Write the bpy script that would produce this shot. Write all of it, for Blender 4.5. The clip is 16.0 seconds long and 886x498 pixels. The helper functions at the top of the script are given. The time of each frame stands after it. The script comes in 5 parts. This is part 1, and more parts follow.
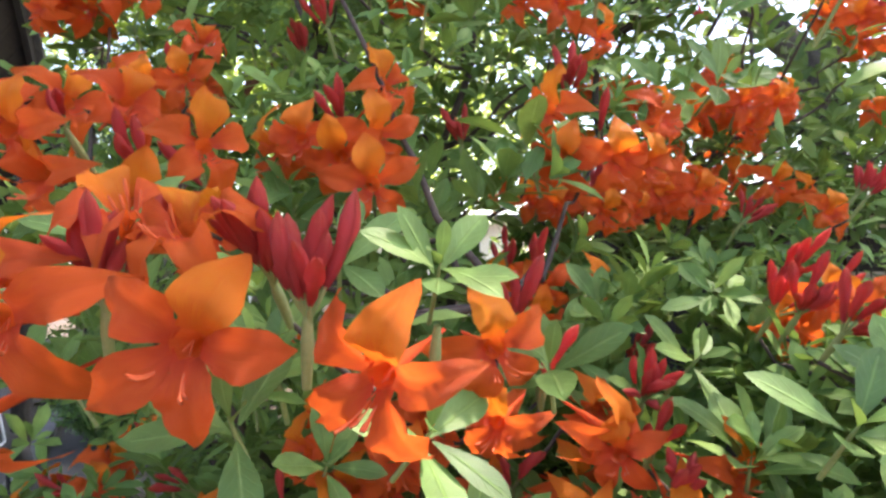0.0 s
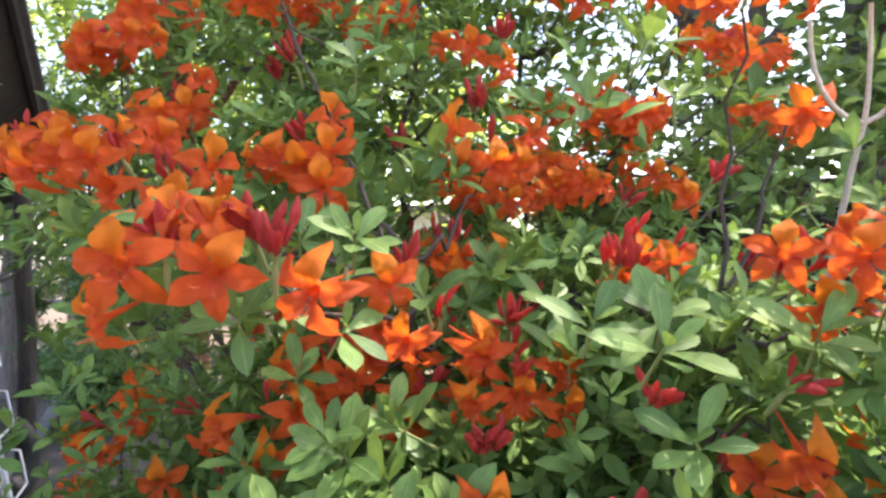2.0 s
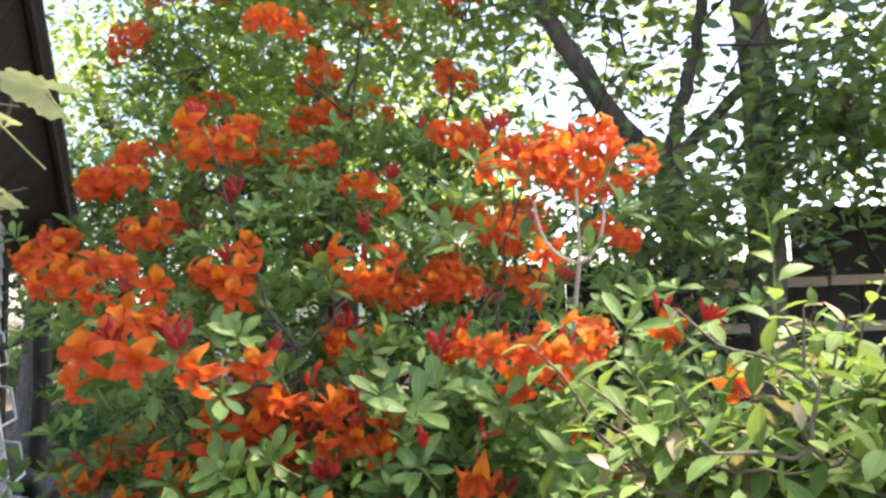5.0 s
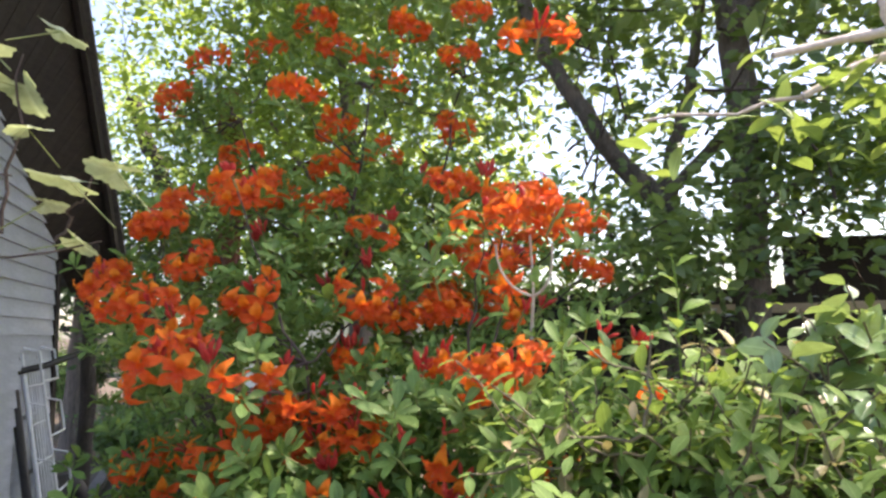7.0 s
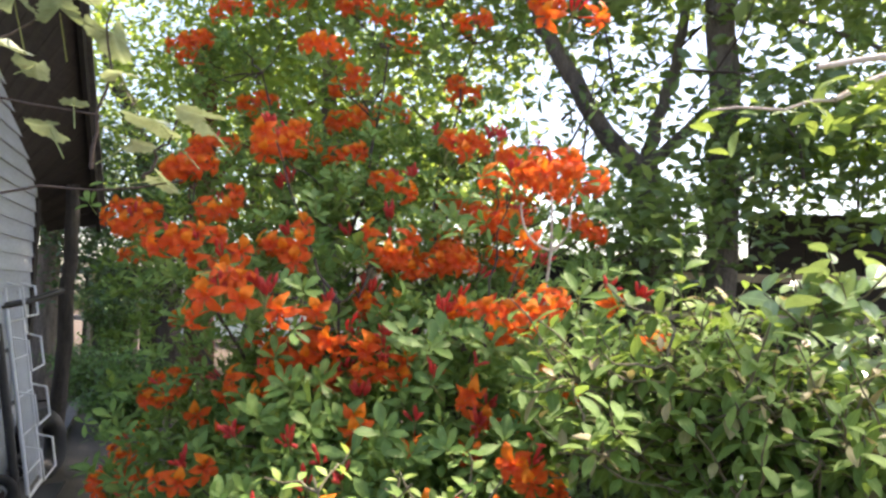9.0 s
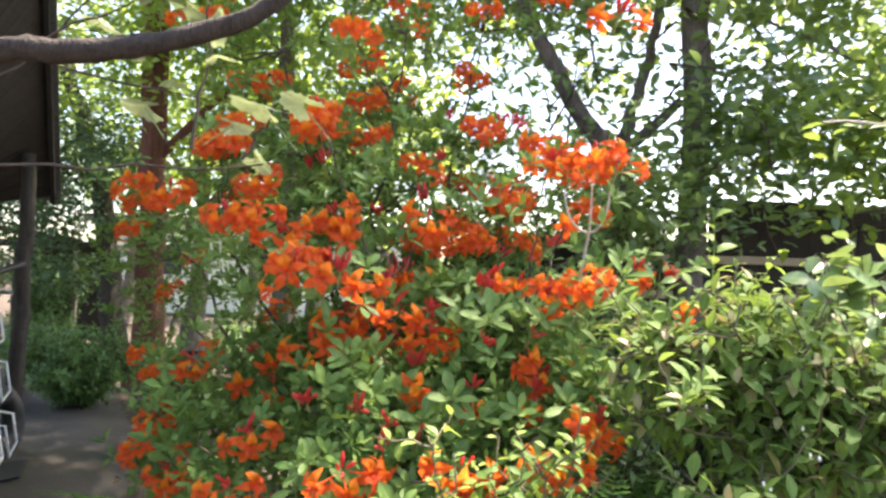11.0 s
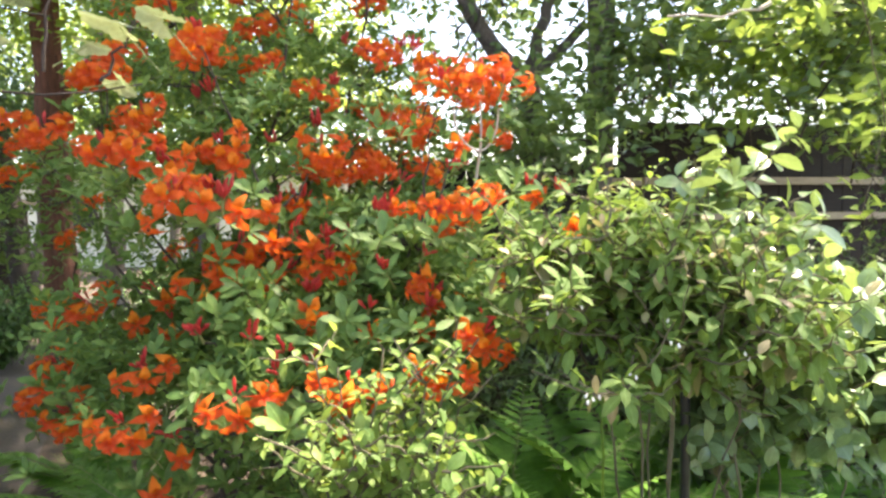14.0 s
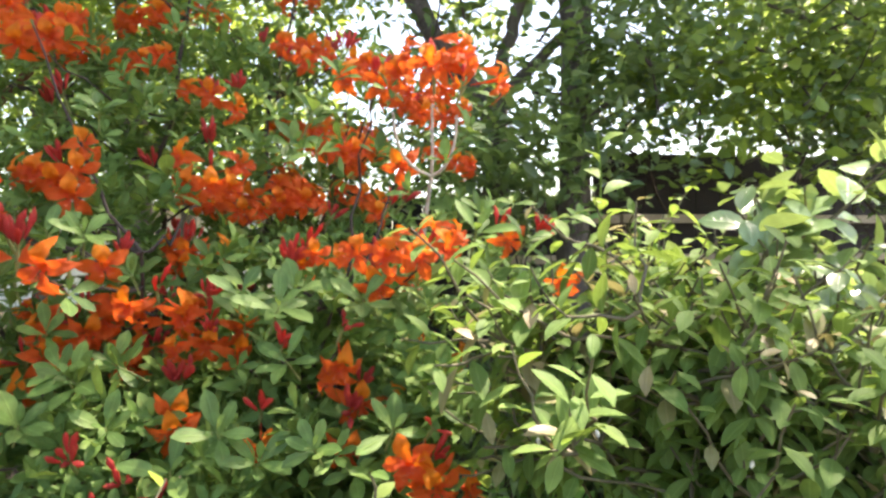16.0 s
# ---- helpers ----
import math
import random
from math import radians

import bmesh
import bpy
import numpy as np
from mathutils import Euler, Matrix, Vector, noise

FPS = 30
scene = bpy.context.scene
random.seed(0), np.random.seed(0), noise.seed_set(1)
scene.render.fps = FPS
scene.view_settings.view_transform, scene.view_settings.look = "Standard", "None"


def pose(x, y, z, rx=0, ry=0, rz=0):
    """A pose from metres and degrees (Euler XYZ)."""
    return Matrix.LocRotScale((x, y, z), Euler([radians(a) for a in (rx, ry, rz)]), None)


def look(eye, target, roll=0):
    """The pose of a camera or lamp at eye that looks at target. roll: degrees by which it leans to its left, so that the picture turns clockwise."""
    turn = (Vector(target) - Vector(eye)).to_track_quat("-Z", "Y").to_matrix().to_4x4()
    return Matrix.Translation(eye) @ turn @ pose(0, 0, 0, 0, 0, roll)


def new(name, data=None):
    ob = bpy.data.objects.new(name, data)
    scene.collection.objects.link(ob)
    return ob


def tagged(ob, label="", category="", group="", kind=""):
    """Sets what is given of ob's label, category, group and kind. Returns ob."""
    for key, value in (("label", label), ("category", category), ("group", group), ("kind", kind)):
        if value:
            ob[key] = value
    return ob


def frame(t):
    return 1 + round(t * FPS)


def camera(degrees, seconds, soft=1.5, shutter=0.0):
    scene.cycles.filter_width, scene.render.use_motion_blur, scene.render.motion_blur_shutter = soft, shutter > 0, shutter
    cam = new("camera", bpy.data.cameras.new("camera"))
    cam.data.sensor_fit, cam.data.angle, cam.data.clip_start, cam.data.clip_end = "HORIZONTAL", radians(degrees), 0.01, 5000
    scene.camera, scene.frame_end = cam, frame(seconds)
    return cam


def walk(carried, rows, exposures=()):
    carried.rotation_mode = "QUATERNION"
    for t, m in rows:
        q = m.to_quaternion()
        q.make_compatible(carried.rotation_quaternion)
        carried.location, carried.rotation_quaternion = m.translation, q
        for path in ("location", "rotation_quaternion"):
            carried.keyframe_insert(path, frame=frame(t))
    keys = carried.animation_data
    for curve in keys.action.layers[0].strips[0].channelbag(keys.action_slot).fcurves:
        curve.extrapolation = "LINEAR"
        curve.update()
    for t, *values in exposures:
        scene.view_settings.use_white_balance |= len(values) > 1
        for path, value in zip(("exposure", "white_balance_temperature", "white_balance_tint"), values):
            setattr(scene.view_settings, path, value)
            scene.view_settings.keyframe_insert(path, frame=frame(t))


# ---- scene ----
# ---------------------------------------------------------------- camera
cam = camera(65.44, 16.0, soft=2.7)
# seconds, place in metres, yaw to the left, pitch up, roll
ROWS = [
    (0.0, 0.001, 0.001, 1.483, 0.33, 0.97, -1.00),
    (0.5, 0.045, -0.031, 1.475, 2.71, 0.59, -1.73),
    (1.0, 0.049, -0.062, 1.457, 3.16, 0.00, -1.56),
    (1.5, 0.046, -0.176, 1.446, 2.86, -1.06, -2.65),
    (2.0, 0.080, -0.294, 1.464, -0.55, 0.02, -2.22),
    (2.5, 0.173, -0.368, 1.467, 2.57, -0.45, 0.32),
    (3.0, 0.254, -0.458, 1.470, 7.04, 1.69, 0.04),
    (3.5, 0.272, -0.516, 1.475, 4.43, 1.20, -0.24),
    (4.0, 0.292, -0.584, 1.481, -0.44, 1.50, -0.93),
    (4.5, 0.315, -0.667, 1.499, -2.90, 3.56, -1.39),
    (4.7, 0.332, -0.692, 1.508, -0.78, 4.23, -2.05),
    (6.8, 0.468, -0.954, 1.525, 3.72, 7.68, -0.50),
    (7.0, 0.478, -1.005, 1.518, 3.51, 6.81, -1.03),
    (7.5, 0.551, -1.087, 1.521, 2.49, 5.68, -1.49),
    (8.0, 0.626, -1.111, 1.495, 3.51, 3.40, 1.00),
    (8.5, 0.530, -1.135, 1.487, 4.77, 2.83, 1.14),
    (8.7, 0.442, -1.155, 1.484, 3.16, 3.50, 1.34),
    (10.8, 0.001, -1.263, 1.493, -6.64, 2.43, 1.87),
    (11.0, 0.010, -1.288, 1.475, -5.78, 1.83, 2.20),
    (11.5, -0.019, -1.318, 1.451, -6.76, -4.23, 1.27),
    (12.0, -0.046, -1.334, 1.431, -8.24, -8.47, 1.16),
    (12.5, -0.044, -1.334, 1.405, -10.48, -11.35, 0.60),
    (13.0, -0.001, -1.320, 1.393, -11.47, -12.65, 0.01),
    (13.5, 0.065, -1.315, 1.409, -10.06, -7.87, -1.17),
    (14.0, 0.114, -1.302, 1.429, -11.36, -3.06, -0.58),
    (14.5, 0.156, -1.229, 1.430, -12.67, -1.40, -1.82),
    (15.0, 0.175, -1.052, 1.446, -16.52, -0.83, -3.30),
    (15.5, 0.234, -0.895, 1.464, -14.19, 1.28, -0.97),
    (16.0, 0.273, -0.770, 1.454, -14.52, -0.10, -0.42),
]
walk(cam, [(t, pose(x, y, z, 90 + pitch, 0, yaw) @ pose(0, 0, 0, 0, 0, roll)) for t, x, y, z, yaw, pitch, roll in ROWS],
     exposures=((0.0, 3.11, 6900, 24), (2.5, 3.13, 6850, 24), (4.5, 2.92, 6900, 23), (7.0, 2.42, 7100, 23), (8.5, 2.48, 7150, 23), (11.5, 2.95, 7350, 18), (13.0, 3.09, 7600, 18), (14.2, 2.96, 7500, 18), (15.5, 2.79, 7500, 18), (16.0, 2.81, 7500, 18)))

# ---------------------------------------------------------------- light
world = bpy.data.worlds.new("sky")
scene.world = world
world.use_nodes = True
_nt = world.node_tree
_sky = _nt.nodes.new("ShaderNodeTexSky")
_sky.sky_type, _sky.sun_disc = "NISHITA", False
SUN_EL, SUN_AZ = 62.0, 62.0  # degrees over the horizon; degrees to the right of +y
_sky.sun_elevation, _sky.sun_rotation = radians(SUN_EL), radians(SUN_AZ)
_sky.air_density, _sky.dust_density = 1.0, 1.6
_bg = _nt.nodes["Background"]
_nt.links.new(_sky.outputs[0], _bg.inputs[0])
_bg.inputs[1].default_value = 0.092
sun = new("sun", bpy.data.lights.new("sun", "SUN"))
sun.data.energy, sun.data.angle, sun.data.color = 4.3, radians(1.0), (1.0, 0.95, 0.86)
_s = Vector((math.sin(radians(SUN_AZ)) * math.cos(radians(SUN_EL)), math.cos(radians(SUN_AZ)) * math.cos(radians(SUN_EL)), math.sin(radians(SUN_EL))))
sun.matrix_world = look(_s * 30, (0, 0, 0))

# ---------------------------------------------------------------- mesh helpers
rng = np.random.default_rng(7)


def unit(v):
    v = np.asarray(v, float)
    return v / np.maximum(np.linalg.norm(v, axis=-1, keepdims=True), 1e-9)


class Geo:
    """Quads gathered from many pieces, with UVs and material numbers."""

    def __init__(self):
        self.v, self.f, self.uv, self.m, self.n = [], [], [], [], 0

    def add(self, v, f, uv=None, m=0):
        v, f = np.asarray(v, float).reshape(-1, 3), np.asarray(f, int).reshape(-1, 4)
        self.v.append(v)
        self.f.append(f + self.n)
        self.uv.append(np.zeros((len(v), 2)) if uv is None else np.asarray(uv, float))
        self.m.append(np.full(len(f), m))
        self.n += len(v)
        return self

    def mesh(self, name, mats, smooth=True):
        v, f = np.concatenate(self.v), np.concatenate(self.f)
        uv, m = np.concatenate(self.uv), np.concatenate(self.m)
        me = bpy.data.meshes.new(name)
        me.vertices.add(len(v))
        me.vertices.foreach_set("co", v.astype(np.float32).ravel())
        me.loops.add(4 * len(f))
        me.loops.foreach_set("vertex_index", f.astype(np.int32).ravel())
        me.polygons.add(len(f))
        me.polygons.foreach_set("loop_start", (np.arange(len(f)) * 4).astype(np.int32))
        layer = me.uv_layers.new(name="UVMap")
        layer.data.foreach_set("uv", uv[f.ravel()].astype(np.float32).ravel())
        for mat in mats:
            me.materials.append(mat)
        me.polygons.foreach_set("material_index", m.astype(np.int32))
        me.polygons.foreach_set("use_smooth", np.full(len(f), smooth))
        me.update(calc_edges=True)
        me.validate()
        return me


def thing(name, place, label, category, group="", kind=""):
    ob = new(name)
    ob.empty_display_size = 0.1
    ob.location = place
    return tagged(ob, label, category, group, kind)


def part(name, me, parent, label="", place=None, kind=""):
    """Links a mesh as one part; without a place its points are given in the parent's axes."""
    ob = new(name, me)
    ob.parent = parent
    if place is not None:
        ob.matrix_basis = place
    return tagged(ob, label, kind=kind)


def grid_faces(rows, cols, closed=False):
    out = []
    for r in range(rows - 1):
        for c in range(cols if closed else cols - 1):
            d = (c + 1) % cols
            out.append((r * cols + c, r * cols + d, (r + 1) * cols + d, (r + 1) * cols + c))
    return np.array(out)


def tube(points, radii, sides=6, wobble=0.0):
    p = np.asarray(points, float)
    t = unit(np.gradient(p, axis=0))
    ref = np.array([0.31, 0.87, 0.38])
    a = unit(np.cross(t, ref))
    b = np.cross(t, a)
    r = np.broadcast_to(np.asarray(radii, float), (len(p),))
    ang = np.arange(sides) / sides * 2 * np.pi
    ring = np.cos(ang)[None, :, None] * a[:, None] + np.sin(ang)[None, :, None] * b[:, None]
    k = r[:, None, None] * (1 + wobble * rng.standard_normal((len(p), sides, 1)))
    v = (p[:, None] + ring * k).reshape(-1, 3)
    u = np.stack([np.tile(ang / 6.2832, len(p)), np.repeat(np.linspace(0, 1, len(p)), sides)], 1)
    return v, grid_faces(len(p), sides, True), u


def bow(a, b, n=8, sag=(0, 0, 0), shake=0.0):
    """A bent line from a to b."""
    a, b = np.asarray(a, float), np.asarray(b, float)
    s = np.linspace(0, 1, n)[:, None]
    p = a + (b - a) * s + 4 * s * (1 - s) * np.asarray(sag, float)
    if shake:
        p[1:-1] += rng.normal(0, shake, (n - 2, 3))
    return p


def box(a, b):
    a, b = np.minimum(a, b), np.maximum(a, b)
    x0, y0, z0, x1, y1, z1 = *a, *b
    v = [(x0, y0, z0), (x1, y0, z0), (x1, y1, z0), (x0, y1, z0), (x0, y0, z1), (x1, y0, z1), (x1, y1, z1), (x0, y1, z1)]
    f = [(0, 3, 2, 1), (4, 5, 6, 7), (0, 1, 5, 4), (1, 2, 6, 5), (2, 3, 7, 6), (3, 0, 4, 7)]
    return np.array(v), np.array(f)


def leaf_shape(length, width, rows=5, fold=0.25, bend=0.2, wide_at=0.5, tip=1.0, stalk=0.06, ruffle=0.0):
    """A leaf along +y, its upper side to +z, folded at the midrib."""
    s = np.linspace(0, 1, rows + 1)
    k = np.log(0.5) / np.log(wide_at)
    w = np.maximum(np.sin(np.pi * s ** k) ** tip, 0.0) * width / 2
    w[0] = width * 0.03
    v, uv = [], []
    for i, q in enumerate(s):
        y, z = length * (stalk + (1 - stalk) * q), -bend * length * q * q
        e = fold * w[i] + ruffle * width * math.sin(9 * q + 1)
        v += [(-w[i], y, z + e), (0, y, z), (w[i], y, z + e - 2 * ruffle * width * math.sin(9 * q + 1))]
        uv += [(0, q), (0.5, q), (1, q)]
    return np.array(v), grid_faces(rows + 1, 3), np.array(uv)


def frames_of(d, n):
    """Turns that take +y to d and +z near n."""
    y = unit(d)
    z = unit(n - (n * y).sum(-1, keepdims=True) * y)
    return np.stack([np.cross(y, z), y, z], -1)


def scatter(geo, shape, places, turns, scales, m=0):
    v, f, uv = shape
    places, scales = np.asarray(places, float), np.asarray(scales, float)
    w = np.einsum("nij,kj->nki", turns, v) * scales[:, None, None] + places[:, None]
    ff = f[None] + (np.arange(len(places)) * len(v))[:, None, None]
    geo.add(w.reshape(-1, 3), ff.reshape(-1, 4), np.tile(uv, (len(places), 1)), m)


def spread(n, up=0.6):
    """Random leaf directions and upper sides, the sides mostly to the sky."""
    d = unit(rng.normal(size=(n, 3)) * (1, 1, 0.5))
    nn = unit(rng.normal(size=(n, 3)) * 0.55 + (0, 0, up * 1.6))
    return d, nn


# ---------------------------------------------------------------- materials
def material(name):
    m = bpy.data.materials.new(name)
    m.use_nodes = True
    nt = m.node_tree
    return m, nt, nt.nodes["Principled BSDF"], lambda kind, **kw: _node(nt, kind, kw)


def _node(nt, kind, kw):
    n = nt.nodes.new("ShaderNode" + kind)
    for k, v in kw.items():
        if k == "inp":
            for i, val in v.items():
                n.inputs[i].default_value = val
        elif k == "ramp":
            while len(n.color_ramp.elements) < len(v):
                n.color_ramp.elements.new(0.5)
            for e, (pos, col) in zip(n.color_ramp.elements, v):
                e.position, e.color = pos, (*col, 1)
        elif k == "operation":
            n.operation = v
        elif k == "blend_type":
            n.blend_type = v
        elif k == "data_type":
            n.data_type = v
    return n


def mixed(nt, node, a, b, fac, mode="MIX"):
    m = node("Mix", data_type="RGBA", blend_type=mode)
    for sock, val in ((m.inputs[0], fac), (m.inputs[6], a), (m.inputs[7], b)):
        if hasattr(val, "links"):
            nt.links.new(val, sock)
        elif isinstance(val, tuple):
            sock.default_value = (*val, 1)
        else:
            sock.default_value = val
    return m.outputs[2]


def leaf_material(name, colours, glow, through_it=0.35, rough=0.42, veins=0.35, gloss=0.5, fine=60.0):
    """A thin leaf: three shades that vary from leaf to leaf, a paler midrib and side veins, light that shines through."""
    m, nt, bsdf, node = material(name)
    link = nt.links.new
    geo, info, uv = node("NewGeometry"), node("ObjectInfo"), node("UVMap")
    add = node("Math", operation="ADD")
    link(geo.outputs["Random Per Island"], add.inputs[0])
    link(info.outputs["Random"], add.inputs[1])
    fr = node("Math", operation="FRACT")
    link(add.outputs[0], fr.inputs[0])
    ramp = node("ValToRGB", ramp=[(0.05, colours[0]), (0.5, colours[1]), (0.95, colours[2])])
    link(fr.outputs[0], ramp.inputs[0])
    sep = node("SeparateXYZ")
    link(uv.outputs[0], sep.inputs[0])
    off = node("Math", operation="SUBTRACT", inp={1: 0.5})
    link(sep.outputs[0], off.inputs[0])
    ab = node("Math", operation="ABSOLUTE")
    link(off.outputs[0], ab.inputs[0])
    rib = node("MapRange", inp={1: 0.0, 2: 0.07, 3: 1.0, 4: 0.0})
    link(ab.outputs[0], rib.inputs[0])
    # side veins run forward from the midrib
    k = node("Math", operation="MULTIPLY", inp={1: 0.55})
    link(ab.outputs[0], k.inputs[0])
    side = node("Math", operation="SUBTRACT")
    link(sep.outputs[1], side.inputs[0])
    link(k.outputs[0], side.inputs[1])
    freq = node("Math", operation="MULTIPLY", inp={1: 44.0})
    link(side.outputs[0], freq.inputs[0])
    wave = node("Math", operation="SINE")
    link(freq.outputs[0], wave.inputs[0])
    thin = node("MapRange", inp={1: 0.75, 2: 1.0, 3: 0.0, 4: 0.18})
    link(wave.outputs[0], thin.inputs[0])
    both = node("Math", operation="MAXIMUM")
    link(rib.outputs[0], both.inputs[0])
    link(thin.outputs[0], both.inputs[1])
    amount = node("Math", operation="MULTIPLY", inp={1: veins})
    link(both.outputs[0], amount.inputs[0])
    pale = tuple(min(1, c * 1.9 + 0.03) for c in colours[2])
    noise_t = node("TexNoise", inp={"Scale": fine, "Detail": 3.0})
    co = node("TexCoord")
    link(co.outputs["Object"], noise_t.inputs["Vector"])
    spots = node("MapRange", inp={1: 0.35, 2: 0.75, 3: 0.82, 4: 1.18})
    link(noise_t.outputs[0], spots.inputs[0])
    base = mixed(nt, node, ramp.outputs[0], pale, amount.outputs[0])
    scaled = node("VectorMath", operation="SCALE")
    link(base, scaled.inputs[0])
    link(spots.outputs[0], scaled.inputs[3])
    link(scaled.outputs[0], bsdf.inputs["Base Color"])
    bsdf.inputs["Roughness"].default_value = rough
    bsdf.inputs["Specular IOR Level"].default_value = gloss
    bump = node("Bump", inp={"Strength": 0.4, "Distance": 0.003})
    link(both.outputs[0], bump.inputs["Height"])
    link(bump.outputs[0], bsdf.inputs["Normal"])
    tl = node("BsdfTranslucent")
    tint = mixed(nt, node, scaled.outputs[0], glow, 0.6)
    link(tint, tl.inputs[0])
    mix = node("MixShader", inp={0: through_it})
    link(bsdf.outputs[0], mix.inputs[1])
    link(tl.outputs[0], mix.inputs[2])
    link(mix.outputs[0], nt.nodes["Material Output"].inputs[0])
    return m


def petal_material(name, throat, mid, rim, glow):
    m, nt, bsdf, node = material(name)
    link = nt.links.new
    uv, info = node("UVMap"), node("ObjectInfo")
    sep = node("SeparateXYZ")
    link(uv.outputs[0], sep.inputs[0])
    ramp = node("ValToRGB", ramp=[(0.0, throat), (0.35, mid), (0.75, mid), (1.0, rim)])
    noise_t = node("TexNoise", inp={"Scale": 7.0, "Detail": 4.0})
    st = node("Mapping")
    st.inputs["Scale"].default_value = (9.0, 0.8, 1.0)
    link(uv.outputs[0], st.inputs[0])
    link(st.outputs[0], noise_t.inputs["Vector"])
    sway = node("MapRange", inp={1: 0.3, 2: 0.7, 3: -0.22, 4: 0.22})
    link(noise_t.outputs[0], sway.inputs[0])
    add = node("Math", operation="ADD")
    link(sep.outputs[1], add.inputs[0])
    link(sway.outputs[0], add.inputs[1])
    link(add.outputs[0], ramp.inputs[0])
    red = node("MapRange", inp={1: 0.0, 2: 1.0, 3: 0.0, 4: 0.42})
    link(info.outputs["Random"], red.inputs[0])
    col = mixed(nt, node, ramp.outputs[0], throat, red.outputs[0])
    fine_map, lines = node("Mapping"), node("TexNoise", inp={"Scale": 6.0, "Detail": 5.0, "Roughness": 0.7})
    fine_map.inputs["Scale"].default_value = (5.0, 0.7, 1.0)
    link(uv.outputs[0], fine_map.inputs[0])
    link(fine_map.outputs[0], lines.inputs["Vector"])
    vein = node("MapRange", inp={1: 0.46, 2: 0.64, 3: 0.0, 4: 0.42})
    link(lines.outputs[0], vein.inputs[0])
    col = mixed(nt, node, col, throat, vein.outputs[0])
    link(col, bsdf.inputs["Base Color"])
    bsdf.inputs["Roughness"].default_value = 0.5
    bsdf.inputs["Specular IOR Level"].default_value = 0.22
    bump = node("Bump", inp={"Strength": 0.9, "Distance": 0.004})
    link(lines.outputs[0], bump.inputs["Height"])
    link(bump.outputs[0], bsdf.inputs["Normal"])
    tl = node("BsdfTranslucent")
    link(mixed(nt, node, col, glow, 0.5), tl.inputs[0])
    mix = node("MixShader", inp={0: 0.38})
    link(bsdf.outputs[0], mix.inputs[1])
    link(tl.outputs[0], mix.inputs[2])
    link(mix.outputs[0], nt.nodes["Material Output"].inputs[0])
    return m


def rough_material(name, dark, light, scale=8.0, rough=0.85, bump=0.5, stretch=(1, 1, 1), distance=0.01, fine=6.0, metal=0.0, vary=0.0):
    """Bark, boards, soil or metal: two shades in noise at two sizes, with relief."""
    m, nt, bsdf, node = material(name)
    link = nt.links.new
    co, mp = node("TexCoord"), node("Mapping")
    mp.inputs["Scale"].default_value = stretch
    link(co.outputs["Object"], mp.inputs[0])
    big, small = node("TexNoise", inp={"Scale": scale, "Detail": 6.0, "Roughness": 0.65}), node("TexNoise", inp={"Scale": scale * fine, "Detail": 4.0})
    link(mp.outputs[0], big.inputs["Vector"])
    link(mp.outputs[0], small.inputs["Vector"])
    both = node("Math", operation="MULTIPLY_ADD", inp={1: 0.45})
    link(small.outputs[0], both.inputs[0])
    half = node("Math", operation="MULTIPLY", inp={1: 0.6})
    link(big.outputs[0], half.inputs[0])
    link(half.outputs[0], both.inputs[2])
    ramp = node("ValToRGB", ramp=[(0.33, dark), (0.72, light)])
    link(both.outputs[0], ramp.inputs[0])
    out = ramp.outputs[0]
    if vary:
        info = node("ObjectInfo")
        k = node("MapRange", inp={1: 0.0, 2: 1.0, 3: 1 - vary, 4: 1 + vary})
        link(info.outputs["Random"], k.inputs[0])
        sc = node("VectorMath", operation="SCALE")
        link(out, sc.inputs[0])
        link(k.outputs[0], sc.inputs[3])
        out = sc.outputs[0]
    link(out, bsdf.inputs["Base Color"])
    bsdf.inputs["Roughness"].default_value = rough
    bsdf.inputs["Metallic"].default_value = metal
    bp = node("Bump", inp={"Strength": bump, "Distance": distance})
    link(both.outputs[0], bp.inputs["Height"])
    link(bp.outputs[0], bsdf.inputs["Normal"])
    return m


AZALEA_LEAF = leaf_material("azalea_leaf", [(0.085, 0.165, 0.042), (0.135, 0.245, 0.058), (0.215, 0.335, 0.085)], (0.30, 0.45, 0.07), 0.30, 0.5, veins=0.26, gloss=0.32)
AZALEA_FAR = leaf_material("azalea_far_leaf", [(0.078, 0.155, 0.040), (0.128, 0.235, 0.054), (0.205, 0.325, 0.080)], (0.29, 0.45, 0.075), 0.26, 0.58, veins=0.1, gloss=0.25)
PETAL = petal_material("petal", (0.81, 0.088, 0.040), (0.955, 0.178, 0.028), (0.965, 0.23, 0.036), (0.98, 0.195, 0.022))
BLOTCH = petal_material("blotched_petal", (0.88, 0.13, 0.024), (0.97, 0.32, 0.022), (0.96, 0.225, 0.026), (0.98, 0.26, 0.018))
BUD = petal_material("bud", (0.70, 0.070, 0.080), (0.85, 0.115, 0.105), (0.92, 0.21, 0.13), (0.90, 0.13, 0.10))
STAMEN = rough_material("stamen", (0.70, 0.10, 0.04), (0.85, 0.20, 0.06), 60, 0.5, 0.1)
STALK = rough_material("green_stalk", (0.16, 0.22, 0.06), (0.28, 0.30, 0.12), 60, 0.6, 0.2)
TWIG = rough_material("grey_brown_twig", (0.030, 0.021, 0.016), (0.105, 0.078, 0.060), 40, 0.9, 0.5, distance=0.003)
GREEN_TWIG = rough_material("greenish_young_twig", (0.065, 0.055, 0.032), (0.17, 0.15, 0.085), 40, 0.8, 0.4, distance=0.002)
